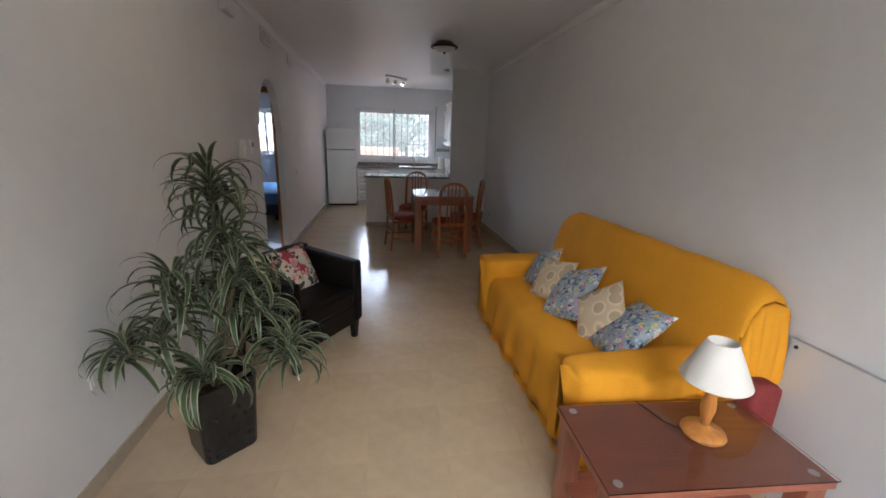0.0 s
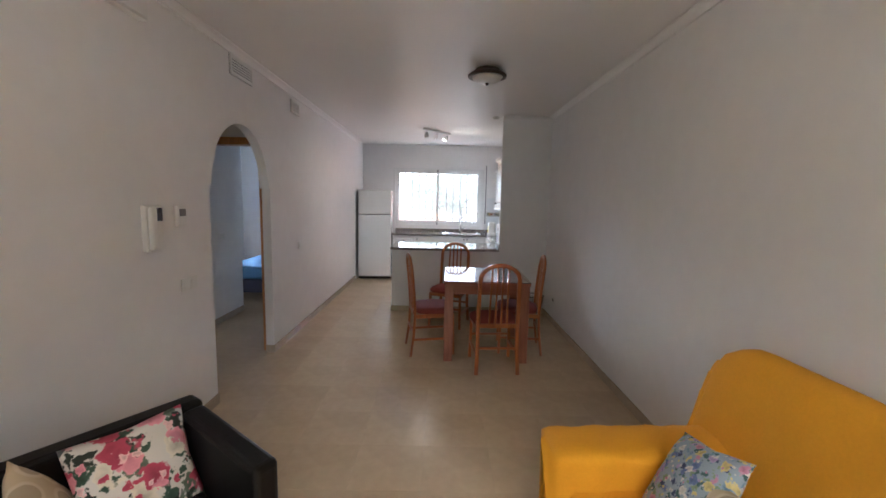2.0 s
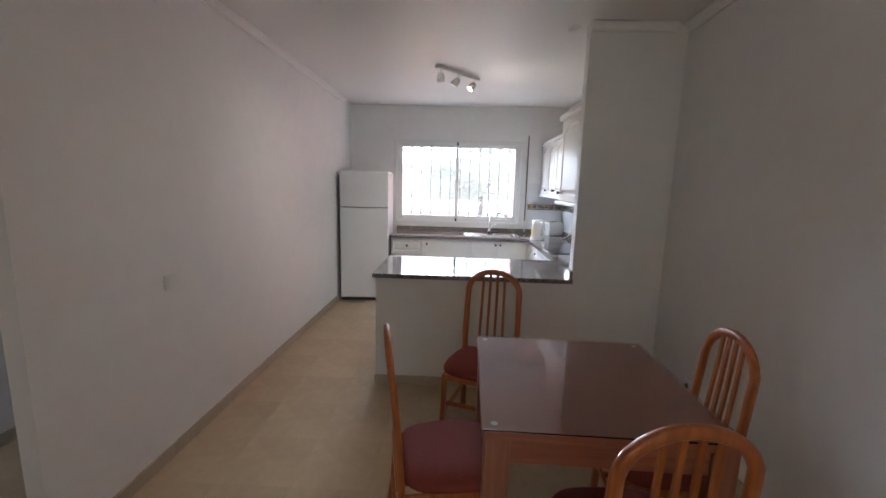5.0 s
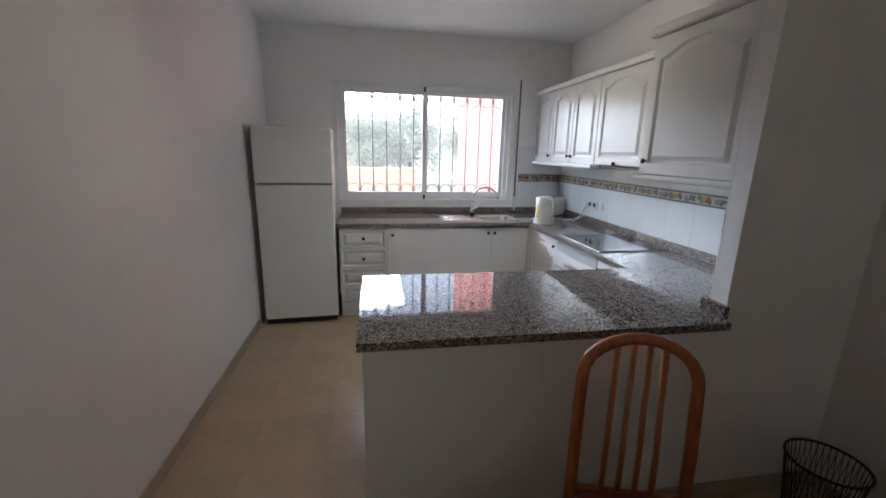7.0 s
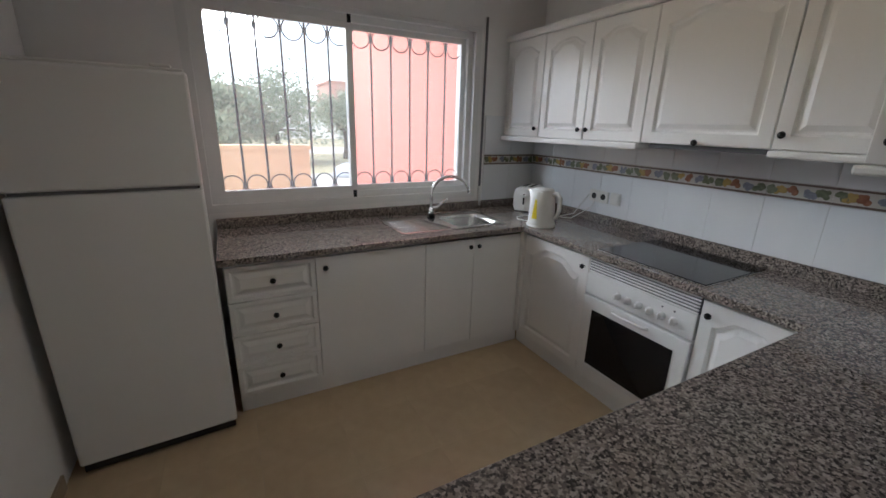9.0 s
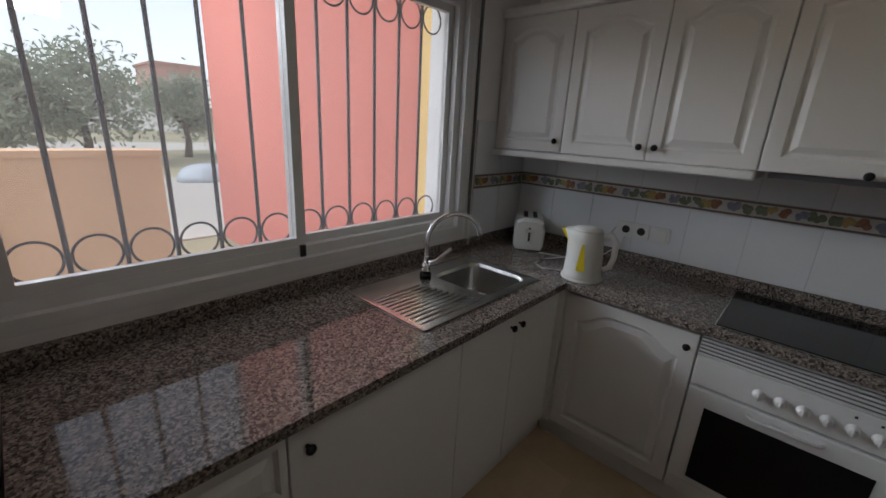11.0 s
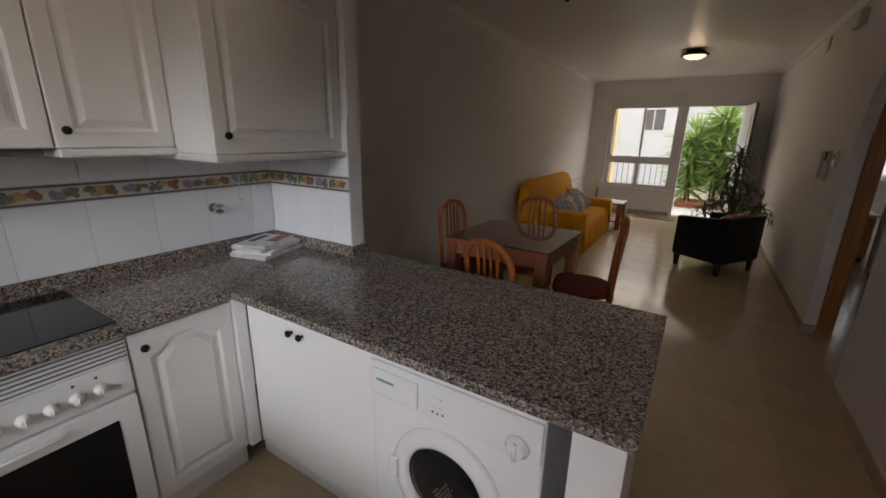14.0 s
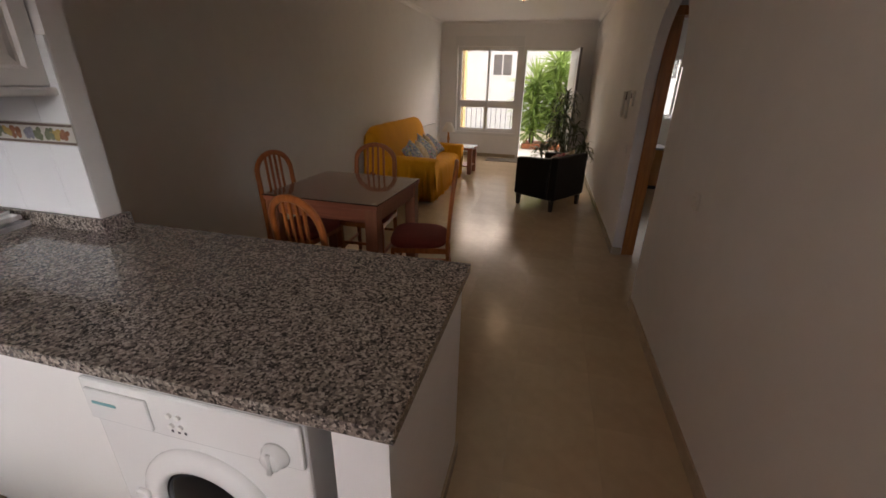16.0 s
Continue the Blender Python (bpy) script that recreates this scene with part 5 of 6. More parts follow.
# ---- sofa under a yellow throw ----
def sofa():
    s = thing("sofa", pose(0, 0, 0), "two-seat sofa under a bright yellow fringed throw", "sofa")
    y0, y1 = 1.82, 3.80
    xf, xb = 0.845, 1.775
    part("frame", boxes((xf + 0.05, xb - 0.05, y0 + 0.13, y1 - 0.06, 0.03, 0.36), (xb - 0.17, xb - 0.06, y0 + 0.06, y1 - 0.06, 0.36, 0.84)), RED_CLOTH, s, "dark red sofa body under the throw")
    for x in (xf + 0.12, xb - 0.12):
        for y in (y0 + 0.12, y1 - 0.12):
            part("foot", lathe(bmesh.new(), [(0.025, 0.0), (0.03, 0.0295)], (x, y, 0), 12), LEG_BLACK, s)

    def folds(y, x, k):
        return k * (0.5 * math.sin(y * 21 + x * 3) + 0.35 * math.sin(y * 37 + 1.7) + 0.5 * noise.noise(Vector((x * 5, y * 5, 0.3))))

    # seat, back and skirt: one sheet across the middle
    prof = [(xf - 0.02, 0.025, 1.0), (xf - 0.018, 0.10, 0.9), (xf - 0.012, 0.20, 0.7), (xf - 0.005, 0.30, 0.45), (xf + 0.005, 0.365, 0.2), (xf + 0.04, 0.405, 0.1), (xf + 0.10, 0.42, 0.1),
            (xf + 0.30, 0.425, 0.1), (xf + 0.50, 0.41, 0.12), (xf + 0.585, 0.42, 0.15), (xf + 0.63, 0.50, 0.15), (xf + 0.66, 0.62, 0.15), (xf + 0.69, 0.76, 0.12), (xf + 0.72, 0.88, 0.1),
            (xf + 0.76, 0.945, 0.1), (xf + 0.82, 0.965, 0.08), (xf + 0.88, 0.945, 0.1), (xf + 0.92, 0.88, 0.15), (xf + 0.935, 0.70, 0.2), (xf + 0.94, 0.40, 0.3), (xf + 0.945, 0.15, 0.4)]
    bm = bmesh.new()
    ny = 90
    rows = []
    for j in range(ny + 1):
        y = y0 + (y1 - y0) * j / ny
        end = min((y - y0), (y1 - y)) / 0.14
        soft = max(0.0, min(1.0, end)) ** 0.5
        mid = math.exp(-((y - (y0 + y1) / 2) / 0.05) ** 2)
        row = []
        for x, z, k in prof:
            f = folds(y, x + z, 0.020 * k)
            zz = z + 0.006 * noise.noise(Vector((x * 6, y * 6, z * 6))) - (0.012 * mid if 0.38 < z < 0.95 and x < 1.55 else 0)
            if z > 0.5:
                zz -= (1 - soft) * 0.075 * (z - 0.45) / 0.5
            if k > 0.3 and z < 0.36 and x < 1:
                zz = max(0.012, zz + 0.015 * math.sin(y * 17) * k)
            ys = y if x > xf + 0.57 else y0 + 0.085 + (y - y0) * (y1 - y0 - 0.115) / (y1 - y0)
            row.append((x - f, ys, zz))
        rows.append(row)
    made = loft(bm, rows, caps=False, closed=False)
    th = part("throw", bm, THROW, s, "bright yellow woven throw", True)
    so = th.modifiers.new("thick", "SOLIDIFY")
    so.thickness = 0.008
    # arms under the throw
    for ya, yb in ((y0 + 0.03, y0 + 0.25), (y1 - 0.27, y1 - 0.02)):
        bm = bmesh.new()
        rings = []
        yc, hy = (ya + yb) / 2, (yb - ya) / 2
        for i in range(25):
            u = i / 24
            x = xf - 0.040 + u * 0.79
            nose = min(1.0, (u * 24 + 1.2) / 2.4) ** 0.4
            top = (0.55 if ya < 2.5 else 0.57) - 0.05 * (1 - nose) + 0.02 * u
            ring = []
            n = 20
            for q in range(n + 1):
                a = math.pi * q / n
                f = folds(x * 1.4 + yc, q * 0.3, 0.018)
                if q == 0 or q == n:
                    ring.append((x + (0.02 if i == 0 else 0), yc - math.cos(a) * (hy * (0.93 + 0.05 * nose)) - math.copysign(0.012, math.cos(a)) + f * math.copysign(1.4, math.cos(a)), 0.02))
                yy = yc - math.cos(a) * hy * (0.55 + 0.45 * nose) * (abs(math.cos(a)) ** -0.25 if abs(math.cos(a)) > 0.05 else 1)
                zz = top - 0.07 + 0.07 * abs(math.sin(a)) ** 0.5
                ring.append((x, yy + f * 0.5, zz + 0.004 * noise.noise(Vector((x * 8, yy * 8, 1.0)))))
            rings.append(ring)
        made = loft(bm, rings, caps=False, closed=False)
        bm.faces.new(made[0])
        bm.faces.new(made[-1][::-1])
        part("arm_cover", bm, THROW, s, "yellow throw draped over the arm", True)
    # the throw hangs over both ends of the back
    for ye, sd in ((y0, -1), (y1, 1)):
        bm = bmesh.new()
        rows = []
        edge = [q for q in prof if q[0] > xf + 0.57 and q[1] > 0.41]
        edge = edge[:-2]
        for i in range(37):
            u = i / 36
            g = u * (len(edge) - 1)
            e0, e1 = edge[int(g)], edge[min(int(g) + 1, len(edge) - 1)]
            x, top = e0[0] + (e1[0] - e0[0]) * (g % 1), e0[1] + (e1[1] - e0[1]) * (g % 1) - 0.075 * max(0.0, e0[1] - 0.45) / 0.5 - 0.003
            hem = 0.40 - 0.06 * u + 0.04 * math.sin(u * 9)
            row = [(x, ye - sd * 0.012, top - 0.004)]
            for q in range(13):
                v = q / 12
                z = top - 0.012 + (min(hem, top - 0.05) - top) * v
                wav = (0.25 + v) * (0.020 * math.sin(x * 48 + 0.5) + 0.011 * math.sin(x * 83 + 2))
                row.append((x + 0.02 * v * math.sin(u * 14), ye + sd * (0.010 + 0.020 * min(1.0, v * 3) + abs(wav)), z))
            rows.append(row)
        loft(bm, rows, caps=False, closed=False)
        ec = part("end_drape", bm, THROW, s, "hanging folds of the yellow throw", True)
        so = ec.modifiers.new("thick", "SOLIDIFY")
        so.thickness = 0.006
    # fringe at the front hem
    fr_bm = bmesh.new()
    for j in range(150):
        y = y0 + 0.09 + (y1 - y0 - 0.12) * (j + 0.5) / 150
        f = folds(y, xf, 0.020)
        box(fr_bm, xf - 0.026 - f, xf - 0.022 - f, y - 0.003, y + 0.003, 0.003, 0.04)
    tagged(part("fringe", fr_bm, THROW, s, "short yellow fringe along the hem"), kind="stuff")
    return s


sofa()
for i, (y, mt, lb, size, x, lean, yaw) in enumerate((
        (3.36, BLUE_FLORAL, "blue and lilac floral cushion on the yellow sofa", 0.37, 1.22, 56, 78), (3.07, BEIGE_CUSHION, "beige ring-patterned cushion on the yellow sofa", 0.34, 1.19, 54, 98),
        (2.79, BLUE_FLORAL, "blue and lilac floral cushion on the yellow sofa", 0.43, 1.20, 50, 86), (2.46, BEIGE_CUSHION, "beige ring-patterned cushion on the yellow sofa", 0.345, 1.23, 58, 104),
        (2.24, BLUE_FLORAL, "blue and lilac floral cushion on the yellow sofa", 0.40, 1.27, 40, 70))):
    cushion("cushion", pose(x, y, 0.555, lean, 0, yaw - 180) @ pose(0, 0, 0, 0, 0, (20, 12, 28, 42, 15)[i]), size, 0.12, mt, lb, "cushions on the sofa")


# ---- side table, lamp, leaning panel ----
def side_table():
    t = thing("side_table", pose(1.06, 1.53, 0, 0, 0, -3), "low reddish wooden side table with glass top and shelf", "side table")
    a, b = 0.405, 0.222
    h = 0.46
    part("tabletop", boxes((-a, a, -b, b, h - 0.03, h), bevel=0.004), TABLE_WOOD, t)
    for sx in (-1, 1):
        for sy in (-1, 1):
            x, y = sx * (a - 0.05), sy * (b - 0.05)
            part("leg", boxes((x - 0.037, x + 0.037, y - 0.037, y + 0.037, 0, h - 0.0305), bevel=0.004), LEG_WOOD, t)
    part("shelf", boxes((-a + 0.03, a - 0.03, -b + 0.03, b - 0.03, 0.13, 0.15)), TABLE_WOOD, t)
    part("glass_top", boxes((-a - 0.004, a + 0.004, -b - 0.004, b + 0.004, h + 0.003, h + 0.009), bevel=0.0015), TABLE_GLASS, t, "clear glass sheet on the tabletop")
    for sx in (-1, 1):
        for sy in (-1, 1):
            part("glass_pad", lathe(bmesh.new(), [(0.016, h + 0.0002), (0.016, h + 0.0028)], (sx * (a - 0.05), sy * (b - 0.04), 0), 14), PAPER, t, "pale round pad")
    return t


side_table()
tl = thing("table_lamp", pose(1.155, 1.545, 0.4695) @ Matrix.Diagonal((1.1, 1.1, 1.1, 1)), "turned wooden table lamp with white conical shade", "table lamp")
part("base", lathe(bmesh.new(), [(0.068, 0.0), (0.072, 0.008), (0.068, 0.018), (0.05, 0.026), (0.022, 0.034), (0.016, 0.042)], n=32), LAMP_WOOD, tl, "round turned wooden foot", True)
part("stem", lathe(bmesh.new(), [(0.015, 0.0425), (0.018, 0.07), (0.024, 0.10), (0.022, 0.13), (0.015, 0.16), (0.013, 0.185), (0.018, 0.195), (0.012, 0.21), (0.010, 0.25)], n=24), LAMP_WOOD, tl, "turned wooden stem", True)
bm = bmesh.new()
lathe(bm, [(0.106, 0.215), (0.108, 0.218), (0.046, 0.355), (0.043, 0.356), (0.102, 0.218)], n=40, caps=False)
part("shade", bm, SHADE, tl, "white pleated conical shade", True)
part("bulb_holder", lathe(bmesh.new(), [(0.014, 0.2505), (0.014, 0.285), (0.026, 0.30), (0.024, 0.325), (0.008, 0.335)], n=18), PLASTIC, tl, smooth=True)
part("cord", tube(bmesh.new(), [(-0.066, 0.02, 0.006), (-0.10, 0.07, 0.004), (-0.12, 0.15, 0.004), (-0.13, 0.19, 0.004)], 0.003, 6), GAP, tl, "thin dark cord", True)

pn = thing("leaning_panel", pose(1.675, 0.99, 0, 0, 8, 0), "plain white panel leaning against the wall", "panel")
part("board", boxes((-0.012, 0.012, -0.80, 0.80, 0.0, 0.725), bevel=0.003), FOREST, pn)
part("edge_strip", boxes((-0.013, 0.013, -0.80, 0.80, 0.7255, 0.729)), GREY_EDGE, pn, "grey edge strip")
part("corner_stud", lathe(bmesh.new(), [(0.009, 0), (0.009, 0.004)], (0, 0, 0), 12), GAP, pn, "small dark stud").matrix_basis = pose(-0.0125, 0.77, 0.695, 0, -90, 0)
rb = thing("folded_blanket", pose(1.57, 1.715, 0), "dark red folded cloth beside the sofa", "blanket")
bm = bmesh.new()
box(bm, -0.065, 0.065, -0.06, 0.06, 0.0, 0.56, bevel=0.035, seg=3)
for v in bm.verts:
    v.co += Vector((0.012 * noise.noise(v.co * 9), 0.012 * noise.noise(v.co * 7 + Vector((3, 1, 2))), 0))
part("cloth", bm, RED_CLOTH, rb, smooth=True)
mt = thing("door_mat", pose(0.285, 0.02, 0, 0, 0, 0), "small brown fibre mat by the front door", "mat")
part("pile", boxes((-0.36, 0.36, -0.2, 0.2, 0.0005, 0.014), bevel=0.005), MAT_CLOTH, mt)


# ---- potted plant ----
def leaf_mesh(length, width, droop, seed):
    """A strap leaf that rises along +x and bends down; uv across gives the stripes."""
    rnd = random.Random(seed)
    me = bpy.data.meshes.new("leaf")
    bm = bmesh.new()
    uv = bm.loops.layers.uv.new("UVMap")
    n = 8
    x = z = 0.0
    ang = radians(rnd.uniform(35, 60))
    twist = rnd.uniform(-0.02, 0.02)
    rows = []
    for i in range(n + 1):
        u = i / n
        w = width * (0.55 + 1.3 * u if u < 0.3 else 0.94 * (1 - ((u - 0.3) / 0.7) ** 2.2) + 0.02) * 0.5
        y = twist * u * 2
        rows.append([bm.verts.new((x, y - w, z + w * 0.35)), bm.verts.new((x, y, z)), bm.verts.new((x, y + w, z + w * 0.35))])
        ang -= droop / n * (0.5 + 1.2 * u)
        x += length / n * math.cos(ang)
        z += length / n * math.sin(ang)
    for a, b in zip(rows, rows[1:]):
        for s in (0, 1):
            f = bm.faces.new((a[s], a[s + 1], b[s + 1], b[s]))
            f.smooth = True
            for lp, val in zip(f.loops, (s * 0.5, s * 0.5 + 0.5, s * 0.5 + 0.5, s * 0.5)):
                lp[uv].uv = (val, 0.5)
    bm.to_mesh(me)
    bm.free()
    me.materials.append(LEAF)
    return me


def potted_plant():
    p = thing("potted_plant", pose(-0.865, 2.27, 0, 0, 0, 0), "tall dracaena with pale-striped leaves in a black square pot", "plant")
    rnd = random.Random(5)
    bm = bmesh.new()

    def sq(s, z, r=0.035):
        pts = []
        for cx, cy, a0 in ((1, -1, -90), (1, 1, 0), (-1, 1, 90), (-1, -1, 180)):
            for i in range(5):
                a = radians(a0 + 22.5 * i)
                pts.append((cx * (s - r) + r * math.cos(a), cy * (s - r) + r * math.sin(a), z))
        return pts

    loft(bm, [sq(0.118, 0.0), sq(0.123, 0.01), sq(0.141, 0.395), sq(0.135, 0.40), sq(0.128, 0.395), sq(0.124, 0.30)], caps=True)
    bmesh.ops.rotate(bm, verts=bm.verts, cent=(0, 0, 0), matrix=Matrix.Rotation(radians(41), 3, "Z"))
    part("pot", bm, POT, p, "glossy black square tapered pot")
    bm = bmesh.new()
    loft(bm, [sq(0.123, 0.3005), sq(0.124, 0.345), sq(0.08, 0.352)])
    bmesh.ops.rotate(bm, verts=bm.verts, cent=(0, 0, 0), matrix=Matrix.Rotation(radians(41), 3, "Z"))
    part("soil", bm, SOIL, p)
    meshes = [leaf_mesh(l, w, d, i) for i, (l, w, d) in enumerate(((0.34, 0.036, 2.1), (0.40, 0.040, 2.5), (0.30, 0.033, 1.7), (0.44, 0.040, 2.9), (0.26, 0.032, 1.4), (0.36, 0.038, 3.1)))]
    heads = [((0.07, 0.02, 1.32), 0.10, 46), ((0.08, 0.06, 1.10), 0.12, 34), ((0.15, -0.04, 0.98), 0.14, 40), ((-0.10, -0.06, 0.88), 0.14, 36), ((0.08, 0.10, 0.80), 0.10, 30), ((0.20, 0.04, 0.74), 0.10, 30),
             ((-0.29, -0.13, 0.62), 0.08, 26), ((0.36, -0.07, 0.56), 0.08, 32), ((0.02, -0.16, 0.50), 0.06, 24), ((-0.20, -0.02, 0.62), 0.06, 20)]
    inner = bmesh.new()
    for (hx, hy, hz), spread, count in heads:
        count = int(count * 1.35)
        bm = bmesh.new()
        pts = [(hx * 0.15, hy * 0.15, 0.345), (hx * 0.5, hy * 0.5, 0.345 + (hz - 0.345) * 0.45), (hx * 0.95, hy * 0.95, 0.345 + (hz - 0.345) * 0.85), (hx, hy, hz + 0.03)]
        tube(bm, pts, [0.014, 0.012, 0.010, 0.007], 8)
        part("stem", bm, STEM, p, smooth=True)
        for i in range(count):
            me = meshes[rnd.randrange(6)]
            a = 360 * i * 0.381966 + rnd.uniform(-15, 15)
            zz = hz - spread + spread * 1.3 * i / count
            tilt = -rnd.uniform(-25, 12) - 40 * (i / count) ** 2
            s = rnd.uniform(0.56, 0.90)
            m = pose(hx, hy, zz, rnd.uniform(-18, 18), tilt, a) @ Matrix.Diagonal((s, s, s, 1))
            if i % 3 == 2:
                # inner leaves, too tangled to pick apart
                k = len(inner.verts)
                inner.from_mesh(me)
                inner.verts.ensure_lookup_table()
                bmesh.ops.transform(inner, matrix=m, verts=inner.verts[k:])
            else:
                ob = new("leaf", me)
                ob.parent = p
                ob.matrix_basis = m
    fo = bpy.data.meshes.new("foliage")
    inner.to_mesh(fo)
    inner.free()
    fo.materials.append(LEAF)
    fob = new("foliage", fo)
    fob.parent = p
    tagged(fob, kind="stuff")
    return p


potted_plant()

# ---- fittings on the walls and ceiling ----
def dish_lamp(x, y, glass, label):
    dl = thing("dish_lamp", pose(x, y, H), label, "ceiling lamp")
    part("rim", lathe(bmesh.new(), [(0.10, -0.0005), (0.115, -0.02), (0.155, -0.045), (0.168, -0.055), (0.165, -0.068), (0.145, -0.072), (0.128, -0.066)], n=40), BRONZE, dl, "dark bronze rim", True)
    part("glass", lathe(bmesh.new(), [(0.136, -0.0665), (0.12, -0.088), (0.085, -0.104), (0.04, -0.112), (0.01, -0.113)], n=36), glass, dl, "glass dish", True)
    part("finial", lathe(bmesh.new(), [(0.006, -0.112), (0.016, -0.118), (0.014, -0.128), (0.004, -0.136)], n=14), BRONZE, dl, smooth=True)


dish_lamp(0.71, 5.71, DULL_GLASS, "round dark bronze ceiling lamp with unlit glass dish")
dish_lamp(-0.06, 2.48, LAMP_GLASS, "round dark bronze ceiling lamp with lit glass dish")
sm = thing("smoke_detector", pose(1.05, 7.66, H), "small white detector on the ceiling", "detector")
part("case", lathe(bmesh.new(), [(0.045, -0.0005), (0.045, -0.02), (0.03, -0.034), (0.01, -0.036)], n=20), PLASTIC, sm)


def vent(y0, y1, z0, z1, label):
    v = thing("air_vent", pose(XL, (y0 + y1) / 2, z0), label, "air vent", "air vents on the long wall")
    hw, h = (y1 - y0) / 2, z1 - z0
    part("backing", boxes((0.0005, 0.004, -hw, hw, 0, h)), RUBBER, v)
    part("frame", boxes((0.004, 0.016, -hw, -hw + 0.018, 0, h), (0.004, 0.016, hw - 0.018, hw, 0, h), (0.004, 0.016, -hw + 0.018, hw - 0.018, 0, 0.018), (0.004, 0.016, -hw + 0.018, hw - 0.018, h - 0.018, h)), PLASTIC, v)
    n = 6
    for i in range(n):
        z = 0.024 + (h - 0.048) * i / (n - 1)
        part("slat", boxes((0.005, 0.014, -hw + 0.018, hw - 0.018, z - 0.006, z + 0.004)), PLASTIC, v)
    return v


vent(6.53, 6.77, 2.45, 2.585, "small square white louvred air vent")
vent(3.0, 3.16, 2.47, 2.60, "small square white louvred air vent")
vent(5.28, 5.64, 2.47, 2.62, "wide white louvred air vent")

wbx = thing("wall_box", pose(XL, 4.24, 2.455), "small white plastic box high on the long wall", "box")
part("case", boxes((0.0005, 0.05, -0.12, 0.12, 0.0, 0.125), bevel=0.006), PLASTIC, wbx)
part("lid", boxes((0.051, 0.056, -0.11, 0.11, 0.01, 0.115), bevel=0.002), PLASTIC, wbx)
ic = thing("door_intercom", pose(XL, 4.345, 1.22), "white wall intercom handset with small screen", "intercom")
part("case", boxes((0.0005, 0.03, -0.07, 0.07, 0.0, 0.26), bevel=0.008), PLASTIC, ic)
part("handset", boxes((0.031, 0.058, -0.062, -0.012, 0.01, 0.25), bevel=0.012), PLASTIC, ic)
part("screen", boxes((0.0295, 0.033, 0.0, 0.06, 0.17, 0.245)), BLACK_GLASS, ic, "dark little screen")
th = thing("thermostat", pose(XL, 4.60, 1.345), "small white thermostat with grey display", "thermostat")
part("case", boxes((0.0005, 0.024, -0.045, 0.045, 0.0, 0.13), bevel=0.006), PLASTIC, th)
part("display", boxes((0.0235, 0.026, -0.03, 0.03, 0.065, 0.11)), RUBBER, th, "grey display")
for y, z, kd, lb in ((4.62, 0.97, "switch", "white double light switch beside the arch"), (4.70, 0.97, "switch", "white double light switch beside the arch"), (6.72, 1.0, "switch", "small white switch on the long wall"),
                     (2.225, 0.485, "socket", "white wall socket near the plant"), (2.31, 0.48, "socket", "white wall socket near the plant"), (2.14, 0.488, "switch", "white cover plate near the plant")):
    socket(pose(XL, y, z, 0, 0, 90), kd, lb)
socket(pose(-2.33, 6.98, 1.05, 0, 0, 90), "switch", "white light switch in the hallway")
socket(pose(XR, 7.10, 0.32, 0, 0, -90), "socket", "white wall socket beside the dining table")

# waste basket
wb = thing("waste_basket", pose(1.60, 7.40, 0), "black wire-mesh waste paper basket", "waste basket")
bm = bmesh.new()
for i in range(40):
    a = 2 * math.pi * i / 40
    for tw in (0.25, -0.25):
        tube(bm, [(0.105 * math.cos(a), 0.105 * math.sin(a), 0.004), (0.14 * math.cos(a + tw), 0.14 * math.sin(a + tw), 0.30)], 0.0014, 4)
part("mesh", bm, WICKER, wb)
part("rim", tube(bmesh.new(), [(0.141 * math.cos(2 * math.pi * i / 32), 0.141 * math.sin(2 * math.pi * i / 32), 0.302) for i in range(33)], 0.006, 8), WICKER, wb, smooth=True)
part("bottom", lathe(bmesh.new(), [(0.106, 0.0005), (0.108, 0.006)], n=32), WICKER, wb)

# bed seen through the arch
bd = thing("bed", pose(-2.9, 8.05, 0), "bed with a blue bedspread in the back bedroom", "bed")
part("base", boxes((-0.05, 1.0, 0, 1.9, 0.1, 0.30), bevel=0.01), MATTRESS, bd)
part("mattress", boxes((-0.05, 1.0, 0, 1.9, 0.301, 0.50), bevel=0.04), BLUE_SPREAD, bd, "blue bedspread over the mattress")
for x in (0.02, 0.93):
    for y in (0.06, 1.84):
        part("leg", boxes((x - 0.025, x + 0.025, y - 0.025, y + 0.025, 0, 0.0995)), LEG_BLACK, bd)
ch = thing("bedside_chest", pose(-2.05, 1.6, 0), "pale low chest in the front bedroom", "chest")
part("body", boxes((-0.35, 0.35, -0.25, 0.25, 0.06, 0.62), bevel=0.008), LAMP_WOOD, ch)
part("top", boxes((-0.37, 0.37, -0.27, 0.27, 0.6205, 0.65), bevel=0.004), PAPER, ch, "pale top")
part("plinth", boxes((-0.33, 0.33, -0.23, 0.23, 0, 0.0595)), LEG_BLACK, ch)


# ---- outdoors ----
structure(part("ground", boxes((-400, 400, -400, 400, -0.60, -0.22)), GROUND), "dry pale ground with sparse grass", "ground")
structure(part("terrace", boxes((-6, 6, -4.2, YF - TO - 0.001, -0.219, -0.03)), PAVING), "pale paved front terrace in daylight", "terrace")
structure(part("back_path", boxes((-3.9, 1.5, YB + TO + 0.001, 13.4, -0.219, -0.17)), PAVING), "pale paved path behind the house", "path")
structure(part("facade_return", boxes((1.60, 1.68, YB + TO + 0.021, 11.36, -0.2, 3.2)), YELLOW_RENDER), "ochre rendered return of the facade", "wall")
structure(part("outer_wall_face", boxes((KX1 + 0.02, 1.595, YB + TO + 0.001, YB + TO + 0.02, -0.2, 3.2)), YELLOW_RENDER), "ochre rendered outer face beside the window", "wall")
